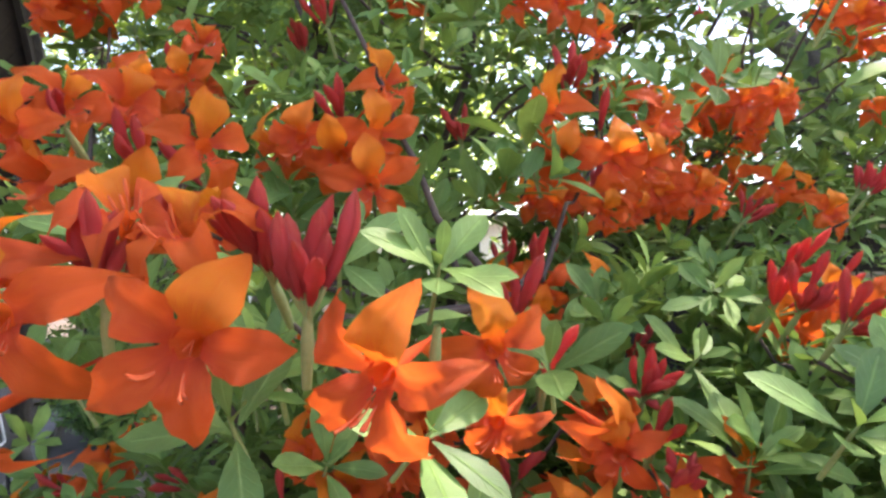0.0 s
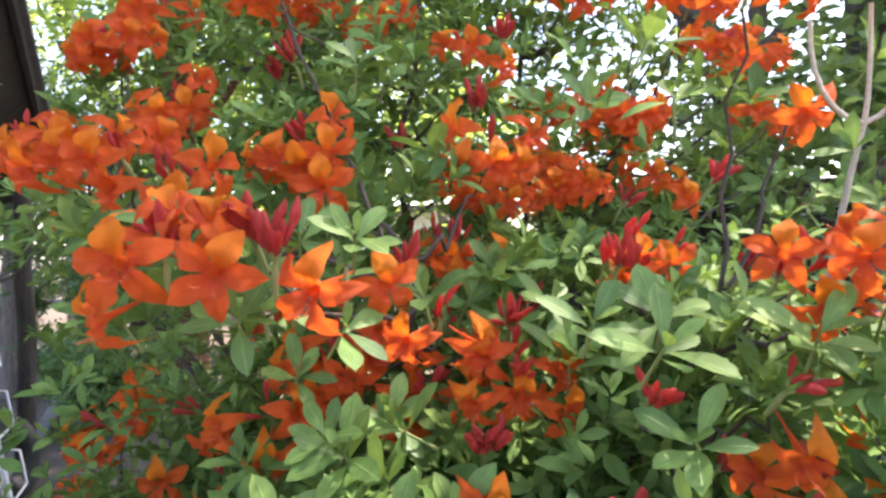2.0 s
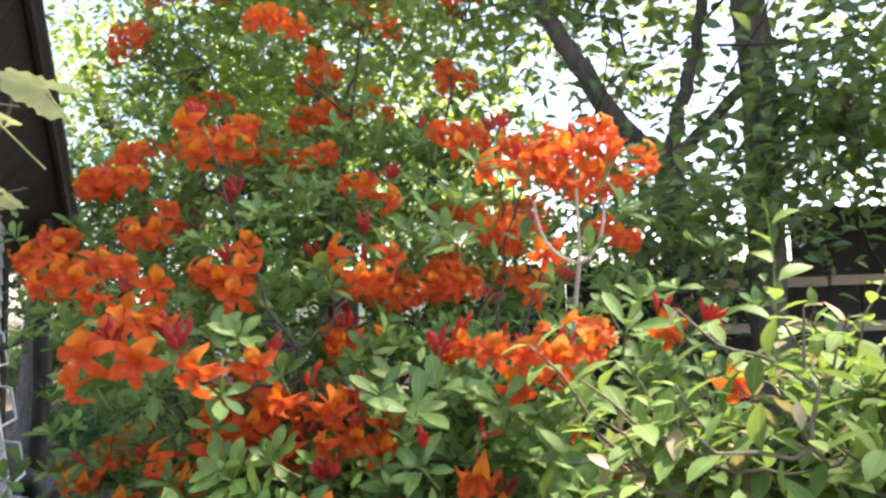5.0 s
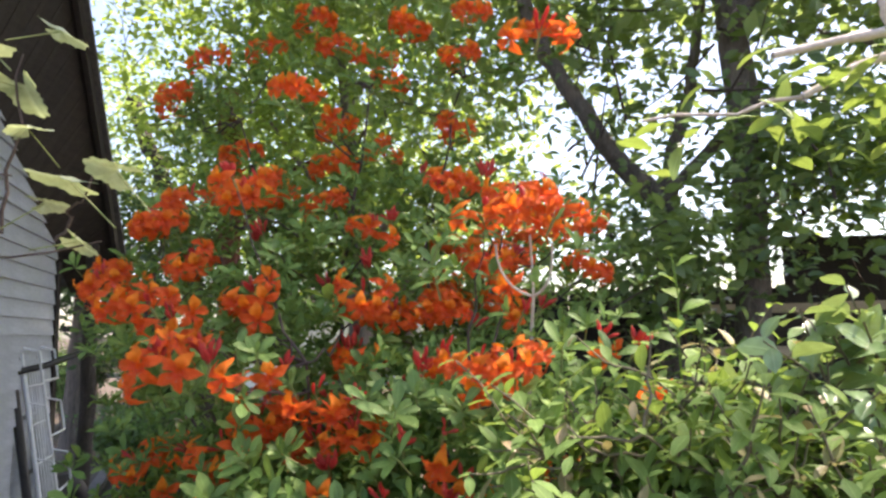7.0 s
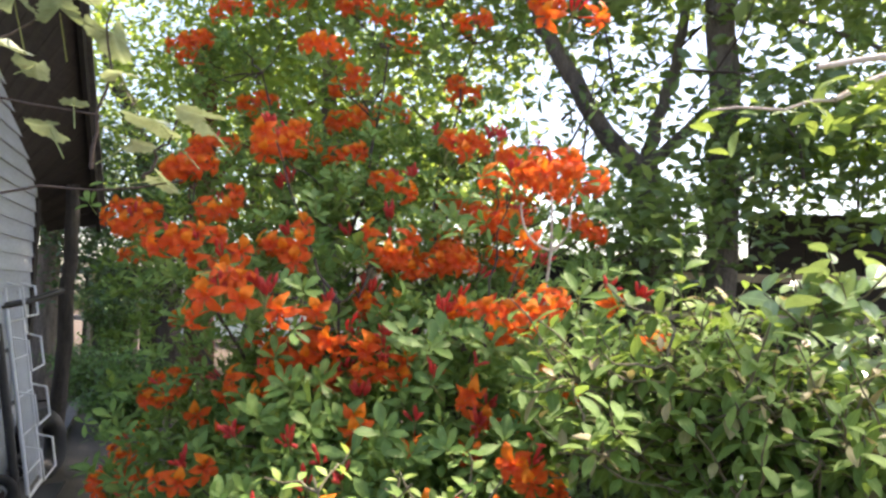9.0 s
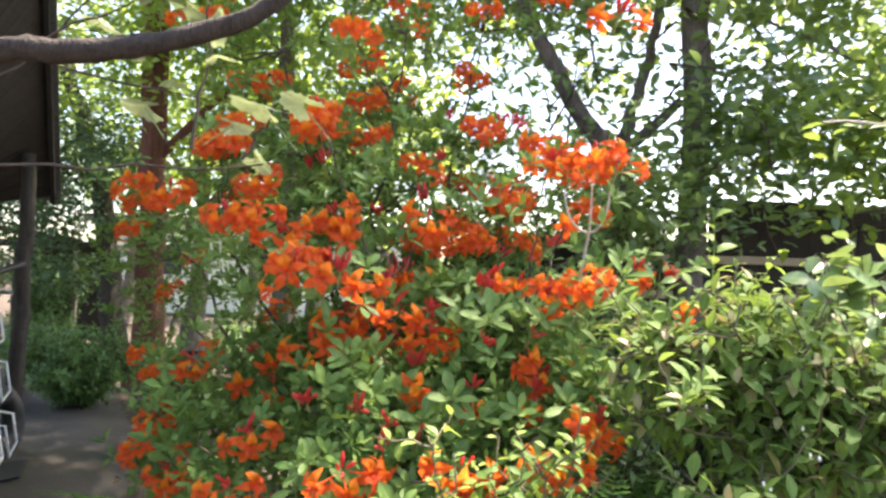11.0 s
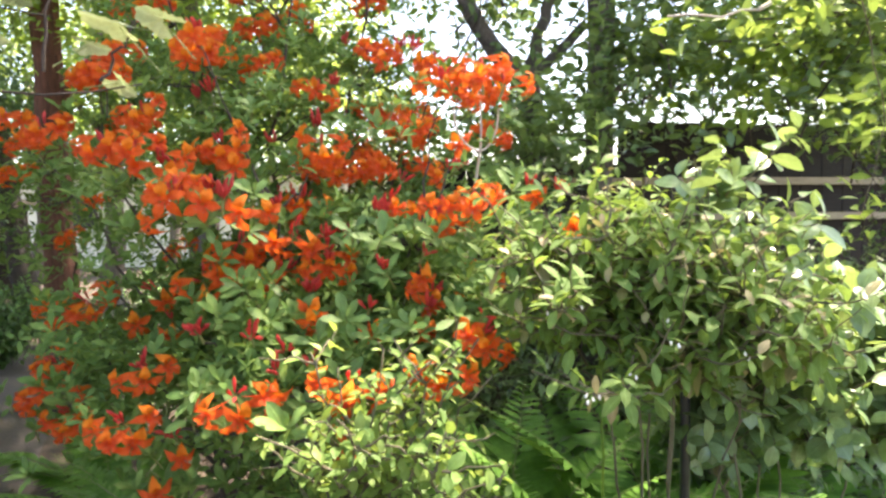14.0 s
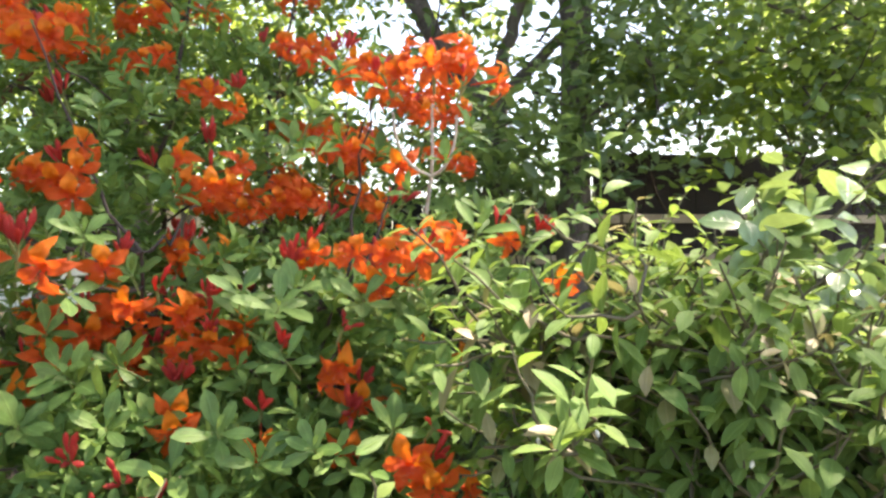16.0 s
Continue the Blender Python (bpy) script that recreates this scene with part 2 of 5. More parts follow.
PALE_TWIG = rough_material("pale_bark_twig", (0.36, 0.30, 0.24), (0.66, 0.59, 0.50), 40, 0.8, 0.5, distance=0.003)
BARK = rough_material("grey_brown_bark", (0.05, 0.042, 0.036), (0.25, 0.21, 0.175), 5, 0.95, 1.0, (6, 6, 1), 0.03)
VINE_BARK = rough_material("dark_vine_bark", (0.014, 0.010, 0.008), (0.065, 0.05, 0.04), 12, 0.95, 1.0, (6, 6, 1), 0.01)
DARK_BARK = rough_material("dark_furrowed_bark", (0.016, 0.013, 0.011), (0.085, 0.070, 0.058), 5, 0.95, 1.0, (6, 6, 1), 0.03)
RED_BARK = rough_material("red_brown_bark", (0.05, 0.020, 0.012), (0.24, 0.095, 0.055), 4, 0.95, 1.0, (7, 7, 0.7), 0.04)
TREE_LEAF = leaf_material("tree_leaf", [(0.085, 0.145, 0.055), (0.13, 0.21, 0.08), (0.20, 0.29, 0.115)], (0.42, 0.56, 0.12), 0.52, 0.36, veins=0.0, fine=8)
BRIGHT_LEAF = leaf_material("bright_tree_leaf", [(0.10, 0.18, 0.035), (0.16, 0.27, 0.05), (0.24, 0.36, 0.07)], (0.45, 0.58, 0.08), 0.5, 0.45, veins=0.0, fine=8)
HEDGE_LEAF = leaf_material("dark_hedge_leaf", [(0.06, 0.112, 0.042), (0.10, 0.175, 0.062), (0.165, 0.255, 0.095)], (0.28, 0.42, 0.09), 0.36, 0.34, veins=0.1, fine=20)
SHRUB_LEAF = leaf_material("shrub_leaf", [(0.095, 0.17, 0.045), (0.14, 0.235, 0.06), (0.205, 0.305, 0.082)], (0.37, 0.53, 0.08), 0.36, 0.6, gloss=0.2)
SHRUB_RED = leaf_material("reddish_young_leaf", [(0.24, 0.21, 0.10), (0.27, 0.27, 0.11), (0.33, 0.25, 0.13)], (0.46, 0.40, 0.13), 0.32, 0.45)
GLOSSY_LEAF = leaf_material("glossy_oval_leaf", [(0.115, 0.195, 0.095), (0.165, 0.265, 0.12), (0.25, 0.36, 0.155)], (0.42, 0.55, 0.10), 0.30, 0.24, veins=0.22, gloss=0.8)
YELLOW_LEAF = leaf_material("yellow_green_leaf", [(0.115, 0.215, 0.052), (0.175, 0.29, 0.066), (0.27, 0.37, 0.092)], (0.40, 0.52, 0.085), 0.36, 0.5, veins=0.15, gloss=0.28)
VINE_LEAF = leaf_material("vine_leaf", [(0.24, 0.30, 0.19), (0.32, 0.38, 0.25), (0.40, 0.45, 0.31)], (0.48, 0.58, 0.18), 0.3, 0.5)
FERN = leaf_material("fern_green", [(0.07, 0.185, 0.03), (0.105, 0.25, 0.038), (0.15, 0.32, 0.052)], (0.24, 0.44, 0.05), 0.3, 0.58, veins=0.1, gloss=0.22)
CONIFER = leaf_material("dark_conifer_spray", [(0.03, 0.075, 0.03), (0.05, 0.11, 0.04), (0.08, 0.15, 0.055)], (0.15, 0.28, 0.06), 0.2, 0.5, veins=0.0)
BUSH_LEAF = leaf_material("evergreen_bush_leaf", [(0.06, 0.15, 0.042), (0.10, 0.215, 0.058), (0.155, 0.29, 0.078)], (0.22, 0.40, 0.06), 0.28, 0.5, veins=0.0)
SIDING = rough_material("white_painted_board", (0.28, 0.30, 0.33), (0.43, 0.46, 0.50), 3, 0.6, 0.25, (1, 6, 6), 0.004, vary=0.05)
DARK_WOOD = rough_material("dark_stained_wood", (0.010, 0.0075, 0.006), (0.034, 0.025, 0.020), 6, 0.8, 0.5, (1, 1, 5), 0.006, vary=0.15)
PALE_WOOD = rough_material("weathered_pale_wood", (0.30, 0.24, 0.17), (0.55, 0.46, 0.35), 10, 0.8, 0.4, (1, 8, 8), 0.004)
GREY_TIMBER = rough_material("weathered_grey_timber", (0.08, 0.075, 0.07), (0.20, 0.19, 0.18), 9, 0.9, 0.6, (1, 1, 4), 0.006)
SHINGLE = rough_material("grey_roof_shingle", (0.05, 0.05, 0.05), (0.15, 0.14, 0.13), 20, 0.95, 0.8)
BLACK_METAL = rough_material("black_painted_metal", (0.012, 0.012, 0.013), (0.035, 0.035, 0.037), 30, 0.4, 0.15, distance=0.002)
WHITE_WIRE = rough_material("white_coated_wire", (0.60, 0.62, 0.64), (0.80, 0.81, 0.82), 40, 0.45, 0.1, distance=0.001)
RUBBER = rough_material("black_rubber", (0.01, 0.01, 0.01), (0.03, 0.03, 0.03), 40, 0.8, 0.3, distance=0.002)
SOIL = rough_material("leaf_mould_soil", (0.022, 0.016, 0.011), (0.10, 0.075, 0.05), 9, 1.0, 1.0, distance=0.03, fine=9)
DIRT = rough_material("packed_grey_dirt", (0.042, 0.035, 0.028), (0.105, 0.088, 0.072), 2.2, 0.95, 0.7, distance=0.015, fine=18)
LITTER = leaf_material("dry_litter", [(0.10, 0.065, 0.035), (0.18, 0.12, 0.07), (0.28, 0.20, 0.12)], (0.2, 0.14, 0.07), 0.1, 0.8, veins=0.1)
PALE_WALL = rough_material("pale_rendered_wall", (0.74, 0.73, 0.70), (0.86, 0.85, 0.82), 2, 0.9, 0.2)
WHITE_BELL = rough_material("white_bell_flower", (0.72, 0.72, 0.66), (0.85, 0.85, 0.80), 60, 0.6, 0.1)

# ---------------------------------------------------------------- ground and path
def lumps(x, y):
    return 0.03 * noise.noise((x * 1.3, y * 1.3, 0.3)) + 0.012 * noise.noise((x * 6, y * 6, 4.3))


g = Geo()
edge = np.r_[-900, -200, -60, -20, np.linspace(-8, 9, 120), 20, 60, 200, 900]
gx, gy = np.meshgrid(edge, np.r_[-900, -200, -60, -20, np.linspace(-6, 14, 120), 30, 80, 250, 900])
gz = np.array([lumps(x, y) if abs(x) < 20 and abs(y) < 20 else 0.0 for x, y in zip(gx.ravel(), gy.ravel())])
g.add(np.stack([gx.ravel(), gy.ravel(), gz - 0.02], 1), grid_faces(gx.shape[0], gx.shape[1]))
tagged(new("ground", g.mesh("ground", [SOIL])), "dark brown leaf-mould garden soil", "ground", kind="structure")


def path_mid(y):
    """The path runs between the shed and the azalea, bending left as it goes back."""
    return -1.55 - 0.16 * y - 0.035 * max(0, y - 2) ** 2


g = Geo()
rows = np.linspace(-4, 8.5, 90)
v = []
for y in rows:
    half = 0.66 + 0.07 * noise.noise((0, y * 1.7, 9)) - 0.02 * max(0, y - 4)
    for k in np.linspace(-1, 1, 15):
        x = path_mid(y) + k * (half + 0.05 * noise.noise((k * 3, y * 4, 2)))
        v.append((x, y, 0.03 - 0.045 * abs(k) ** 4 + 0.4 * lumps(x, y)))
g.add(v, grid_faces(len(rows), 15))
tagged(new("path", g.mesh("path", [DIRT])), "packed grey-brown dirt garden path", "path", kind="structure")

# low timber edging along the shed side of the path
edging = thing("path_edging", (-1.50, 1.45, 0), "low weathered grey timber edging beside the dirt path", "edging")
for k in range(3):
    a, b = np.array((-1.50, 1.45, 0)) + np.array((-0.97, 2.28, 0)) * (k - 0.6), np.array((-1.50, 1.45, 0)) + np.array((-0.97, 2.28, 0)) * (k + 0.39)
    side = unit(np.array((-2.28, -0.97, 0))) * 0.11
    v = [(a + o + (0, 0, z)) - (-1.50, 1.45, 0) for z in (0.0, 0.085) for o in (a * 0, side)] + [(b + o + (0, 0, z)) - (-1.50, 1.45, 0) for z in (0.0, 0.085) for o in (a * 0, side)]
    part("timber", Geo().add(v, [(0, 1, 3, 2), (4, 6, 7, 5), (0, 4, 5, 1), (2, 3, 7, 6), (0, 2, 6, 4), (1, 5, 7, 3)]).mesh("timber", [GREY_TIMBER], False), edging)

# dry leaves on the soil and the edges of the path
g = Geo()
n = 2600
pl = np.stack([rng.uniform(-3.4, 3.0, n), rng.uniform(-1.6, 6.5, n), np.zeros(n)], 1)
keep = np.array([abs(x - path_mid(y)) > rng.uniform(0.25, 0.8) for x, y, _ in pl])
pl = pl[keep]
pl[:, 2] = [lumps(x, y) + 0.012 for x, y, _ in pl]
d, nn = spread(len(pl), 1.5)
d[:, 2] *= 0.2
scatter(g, leaf_shape(0.05, 0.022, 3, 0.5, 0.3), pl, frames_of(d, nn), rng.uniform(0.5, 1.4, len(pl)))
tagged(new("leaf_litter", g.mesh("leaf_litter", [LITTER])), "scattered dry brown leaves on dark soil", "leaf litter", kind="stuff")

# ---------------------------------------------------------------- shed
SHED_C, ALONG, OUT = Vector((-2.80, 4.05, 0)), Vector((-0.342, 0.940, 0)), Vector((0.940, 0.342, 0))
shed = thing("shed", SHED_C, "garden shed with white clapboard siding and dark eaves", "shed")
shed.matrix_basis = Matrix.Translation(SHED_C) @ Matrix((ALONG, -OUT, (0, 0, 1))).transposed().to_4x4()
# axes of the shed: x along the wall to its far corner, y into the shed, z up
LEN = 4.2
part("wall", Geo().add(*box((-LEN, 0.03, 0), (0, 3.0, 2.12))).mesh("wall", [SIDING], False), shed)
g = Geo()
lap, rise = 0.014, 0.114
v = np.array([(-LEN, 0.028, 0), (0, 0.028, 0), (0, 0.028, rise + 0.012), (-LEN, 0.028, rise + 0.012),
              (-LEN, -lap, 0), (0, -lap, 0), (0, 0.004, rise + 0.012), (-LEN, 0.004, rise + 0.012)])
g.add(v, box((0, 0, 0), (1, 1, 1))[1])
board = g.mesh("clapboard", [SIDING], False)
for k in range(29):
    part("clapboard", board, shed, place=Matrix.Translation((0, 0, 0.06 + k * rise)))
part("corner_board", Geo().add(*box((-0.02, -0.022, 0.02), (0.09, 0.08, 2.1))).mesh("corner_board", [DARK_WOOD], False), shed, "dark weathered corner board")
for k in range(24):
    s = 0.61 - 0.14 * k
    t = s - 0.135
    v = []
    for up in (0.0, 0.03):
        v += [(q, y, z + up) for q, y, z in ((s, 0.02, 2.15 - 0.42 * s), (t, 0.02, 2.15 - 0.42 * t), (t, -0.35, 2.45 - 0.78 * t), (s, -0.35, 2.45 - 0.78 * s))]
    part("soffit_board", Geo().add(v, box((0, 0, 0), (1, 1, 1))[1]).mesh("soffit_board", [DARK_WOOD], False), shed)
v = [(q, y, 2.45 - 0.78 * q + dz) for y in (-0.352, -0.385) for q, dz in ((0.63, -0.05), (-2.7, -0.05), (-2.7, 0.12), (0.63, 0.12))]
part("barge_board", Geo().add(v, box((0, 0, 0), (1, 1, 1))[1]).mesh("barge_board", [DARK_WOOD], False), shed)
v, f = box((-2.7, -0.42, 0), (0.74, 3.2, 0.06))
v[:, 2] += 2.53 - 0.78 * v[:, 0]
part("roof", Geo().add(v, f).mesh("roof", [SHINGLE], False), shed)

# ---------------------------------------------------------------- hand truck and wire rack against the shed
def rods(pairs, r, mat, name, sides=8):
    g = Geo()
    for pts in pairs:
        g.add(*tube(pts, r, sides))
    return g.mesh(name, [mat])


LEAN = Matrix((ALONG, -OUT, (0, 0, 1))).transposed().to_4x4() @ Matrix.Rotation(radians(-9), 4, "X")


def by_wall(along, out, z=0.02):
    return Matrix.Translation(SHED_C + ALONG * along + OUT * out + Vector((0, 0, z)))


truck = thing("hand_truck", (0, 0, 0), "black steel hand truck leaning on the white shed wall", "hand truck")
truck.matrix_basis = by_wall(-0.58, 0.17) @ LEAN
for x in (-0.24, 0.16):
    part("rail", rods([[(x, 0.0, 0.05), (x, 0.0, 0.7), (x, 0.0, 1.34), (x + 0.02, -0.03, 1.39)]], 0.028, BLACK_METAL, "rail"), truck)
part("handle", rods([[(-0.22, -0.02, 1.30), (-0.10, -0.16, 1.31), (0.10, -0.34, 1.36)]], 0.022, BLACK_METAL, "handle"), truck)
for z in (0.30, 0.65, 1.0):
    part("crossbar", rods([[(-0.24, 0.0, z), (0.16, 0.0, z)]], 0.014, BLACK_METAL, "crossbar"), truck)
part("toe_plate", Geo().add(*box((-0.24, -0.2, 0.0), (0.2, 0.03, 0.012))).mesh("toe_plate", [BLACK_METAL], False), truck)
ang = np.linspace(0, 2 * np.pi, 25)
for x in (-0.30, 0.22):
    c = np.stack([np.full(25, x), 0.09 + 0.09 * np.cos(ang), 0.13 + 0.09 * np.sin(ang)], 1)
    w = part("wheel", rods([c], 0.032, RUBBER, "wheel", 10), truck)
    part("hub", rods([[(x - 0.03, 0.09, 0.13), (x + 0.03, 0.09, 0.13)]], 0.05, WHITE_WIRE, "hub", 12), w, "grey wheel hub")

rack = thing("wire_rack", (0, 0, 0), "white coated wire rack leaning against a black hand truck", "wire rack")
rack.matrix_basis = by_wall(-0.56, 0.22) @ LEAN
part("frame", rods([[(-0.20, 0, 0), (-0.20, 0, 1.44)], [(0.22, 0, 0.05), (0.22, 0, 1.44)], [(-0.20, 0, 0.05), (0.22, 0, 0.05)]], 0.014, WHITE_WIRE, "frame"), rack)
for k in range(6):
    x = -0.13 + 0.06 * k
    part("wire", rods([[(x, 0.006, 0.1), (x, 0.006, 1.36)]], 0.006, WHITE_WIRE, "wire", 6), rack)
for k in range(4):
    z = 0.14 + 0.36 * k
    part("shelf_loop", rods([[(-0.20, 0, z + 0.24), (-0.19, -0.10, z + 0.20), (-0.19, -0.10, z), (0.21, -0.10, z), (0.21, -0.10, z + 0.2), (0.22, 0, z + 0.24)]], 0.008, WHITE_WIRE, "shelf_loop", 6), rack)
for k in range(5):
    z = 0.2 + 0.25 * k
    part("crosswire", rods([[(-0.20, -0.008, z), (0.22, -0.008, z)]], 0.006, WHITE_WIRE, "crosswire", 6), rack)
tyre = thing("rubber_tyre", (0, 0, 0), "old black rubber tyre leaning beside the hand truck", "tyre")
tyre.matrix_basis = by_wall(-0.10, 0.16, 0.27) @ LEAN @ Matrix.Rotation(radians(70), 4, "Z")
c = np.stack([np.zeros(33), 0.19 * np.cos(np.linspace(0, 2 * np.pi, 33)), 0.19 * np.sin(np.linspace(0, 2 * np.pi, 33))], 1)
part("tread", rods([c], 0.075, RUBBER, "tread", 12), tyre)

post = thing("wooden_post", (-2.66, 4.25, 0), "rough grey-brown wooden post beside the shed corner", "post")
part("shaft", Geo().add(*tube(bow((0, 0, 0), (0.03, 0.0, 2.25), 12, (0.02, 0, 0), 0.006), np.linspace(0.062, 0.05, 12), 9, 0.06)).mesh("shaft", [DARK_BARK]), post)

# ---------------------------------------------------------------- fence behind, on the right
fence = thing("fence", (1.0, 2.80, 0), "dark stained board fence with a pale wooden rail", "fence")
for k in range(44):
    x = -0.4 + 0.165 * k
    h = 1.72 if k < 9 else 1.99 + 0.006 * math.sin(k * 2.3)
    part("board", Geo().add(*box((x, 0.0, 0.03), (x + 0.158, 0.022, h))).mesh("board", [DARK_WOOD], False), fence)
for a, b, z in ((0.60, 1.22, 1.585), (1.24, 3.6, 1.590), (3.62, 5.6, 1.585), (5.62, 6.9, 1.59), (0.55, 2.4, 1.36), (2.42, 4.6, 1.355), (4.62, 6.9, 1.36)):
    part("rail", Geo().add(*box((a, -0.05, z), (b, -0.002, z + 0.048))).mesh("rail", [PALE_WOOD], False), fence, "pale weathered wooden rail")
for a, b in ((1.10, 3.55), (3.57, 6.9)):
    part("cap_board", Geo().add(*box((a, -0.03, 1.86), (b, -0.002, 1.985))).mesh("cap_board", [DARK_WOOD], False), fence)
for x in (-0.3, 1.6, 3.6, 5.6):
    part("post", Geo().add(*box((x, 0.025, 0), (x + 0.09, 0.115, 1.74))).mesh("post", [DARK_WOOD], False), fence)

# ---------------------------------------------------------------- trees
def tree(name, label, place, limbs, bark):
    t = thing(name, place, label, "tree")
    base = np.array(place, float)
    for k, (nm, pts, r0, r1) in enumerate(limbs):
        p = np.asarray(pts, float)
        s = np.linspace(0, len(p) - 1, 6 * (len(p) - 1) + 1)
        q = np.stack([np.interp(s, range(len(p)), p[:, i]) for i in range(3)], 1)
        q[1:-1] = (q[:-2] + 2 * q[1:-1] + q[2:]) / 4
        q[1:-1] += rng.normal(0, r0 * 0.12, (len(q) - 2, 3))
        rad = np.linspace(r0, r1, len(q)) * (1 + 0.5 * np.exp(-np.arange(len(q)) / 1.5) * (nm == "trunk"))
        part(nm, Geo().add(*tube(q - base, rad, 12, 0.05)).mesh(nm, [bark]), t)
    return t


def crown(t, name, blobs, count, size, mat, label="", up=0.5, twigs=None, dense=60, tight=1.0):
    """Leaves in clumps round the middles of blobs (x, y, z, radius), with gaps between the clumps."""
    base = np.array(t.location)
    b = np.asarray(blobs, float)
    w = b[:, 3] ** 2
    g = Geo()
    clumps = max(8, count // dense)
    pick = rng.choice(len(b), clumps, p=w / w.sum())
    mid = b[pick, :3] + unit(rng.normal(size=(clumps, 3))) * (b[pick, 3] * rng.uniform(0.2, 1, clumps) ** 0.6)[:, None]
    own = rng.integers(0, clumps, count)
    pl = mid[own] + rng.normal(0, tight, (count, 3)) * (size * 2.5, size * 2.5, size * 1.5)
    d, nn = spread(count, up)
    scatter(g, leaf_shape(size, size * 0.5, 2 if size > 0.1 else 3, 0.3, 0.25), pl - base, frames_of(d, nn), rng.uniform(0.6, 1.25, count))
    part(name, g.mesh(name, [mat]), t, label, kind="stuff")
    if twigs:
        g = Geo()
        for m in mid[: clumps // 2]:
            a = m + rng.normal(0, 0.25, 3) + (0, 0, -0.2)
            g.add(*tube(bow(a, m, 4, shake=0.02) - base, [0.008, 0.006, 0.004, 0.002], 4))
        part("twig_net", g.mesh("twig_net", [twigs]), t, kind="stuff")


fork = tree("forked_tree", "grey-barked tree forking into leaning limbs behind the azalea", (1.42, 2.58, 0), [
    ("trunk", [(1.42, 2.58, 0), (1.43, 2.60, 1.0), (1.41, 2.58, 2.20)], 0.085, 0.070),
    # unseen limb, added to carry the leaf cover overhead
    ("limb", [(0.45, 2.6, 3.95), (0.2, 2.9, 4.9), (-0.6, 3.4, 5.6)], 0.035, 0.015),
    ("limb", [(1.41, 2.58, 2.14), (1.20, 2.60, 2.38), (0.99, 2.57, 2.70), (0.80, 2.58, 3.02), (0.50, 2.6, 4.2)], 0.062, 0.034),
    ("limb", [(1.41, 2.58, 2.17), (1.46, 2.56, 2.40), (1.56, 2.58, 2.70), (1.66, 2.6, 3.2), (1.7, 2.6, 4.4)], 0.042, 0.02),
    ("limb", [(1.42, 2.56, 2.19), (1.56, 2.46, 2.34), (1.68, 2.36, 2.47)], 0.036, 0.026)], BARK)
crown(fork, "crown", [(0.62, 2.75, 3.30, 0.36), (0.95, 2.9, 3.5, 0.42), (1.3, 2.7, 3.3, 0.38), (1.7, 2.8, 3.5, 0.45), (0.35, 3.0, 3.7, 0.5), (2.1, 2.9, 3.4, 0.5), (1.2, 2.9, 4.1, 0.7), (0.4, 3.2, 4.4, 0.8), (2.2, 2.9, 4.2, 0.7), (1.12, 2.5, 2.42, 0.16), (1.25, 2.5, 2.75, 0.14)], 5600, 0.095, TREE_LEAF, twigs=TWIG)
# mostly out of view; added to keep sun off azalea, path and shed
crown(fork, "canopy", [(1.0, 1.5, 5.2, 0.8), (0.2, 2.0, 5.4, 1.1), (1.0, 2.6, 5.4, 1.1), (-0.8, 2.8, 5.6, 1.1), (-0.2, 3.8, 5.6, 1.2), (0.8, 4.0, 5.6, 1.1), (-1.8, 3.6, 5.8, 1.1), (-0.8, 5.0, 5.8, 1.2), (0.6, 5.4, 5.8, 1.1), (0.3, 0.9, 5.3, 0.7), (-2.2, 5.0, 5.9, 1.1), (-0.2, 7.6, 6.3, 1.2), (-1.5, 8.6, 6.6, 1.2), (-1.3, 6.8, 6.2, 1.1), (0.9, 7.0, 6.2, 1.1), (-0.5, 4.0, 5.1, 0.8), (-0.1, 3.6, 6.3, 0.9)], 38500, 0.13, TREE_LEAF, dense=8)
big = tree("dark_tree", "tall dark-barked tree in front of the fence", (1.72, 2.28, 0), [
    ("trunk", [(1.72, 2.28, 0), (1.72, 2.28, 1.5), (1.73, 2.28, 2.6), (1.70, 2.28, 4.2)], 0.085, 0.07),
    ("limb", [(1.64, 2.2, 2.9), (2.1, 2.0, 3.4), (2.7, 1.9, 3.7)], 0.04, 0.015),
    ("limb", [(3.6, 2.1, 2.2), (3.0, 2.1, 2.55), (2.5, 2.15, 2.72), (1.9, 2.2, 2.95)], 0.022, 0.008), ("limb", [(1.66, 2.2, 2.0), (2.1, 2.15, 2.3), (2.7, 2.2, 2.4)], 0.018, 0.006)], BARK)
crown(big, "crown", [(1.9, 1.9, 3.1, 0.5), (2.5, 1.9, 3.3, 0.65), (3.0, 2.0, 2.8, 0.5), (2.3, 2.2, 2.55, 0.28), (3.5, 2.2, 3.2, 0.75), (3.2, 1.8, 2.2, 0.5), (3.9, 2.0, 2.5, 0.8), (1.75, 1.95, 3.2, 0.3), (1.2, 2.3, 3.1, 0.25), (4.4, 2.6, 3.2, 0.9), (1.95, 2.1, 2.85, 0.35), (2.4, 2.3, 2.95, 0.4), (2.9, 2.4, 3.1, 0.5), (3.4, 2.5, 3.0, 0.5), (3.9, 2.6, 3.1, 0.5), (2.2, 2.4, 3.4, 0.45), (2.7, 2.5, 3.6, 0.5), (3.3, 2.5, 3.6, 0.5)], 4700, 0.105, TREE_LEAF, twigs=TWIG, dense=40, tight=0.56)
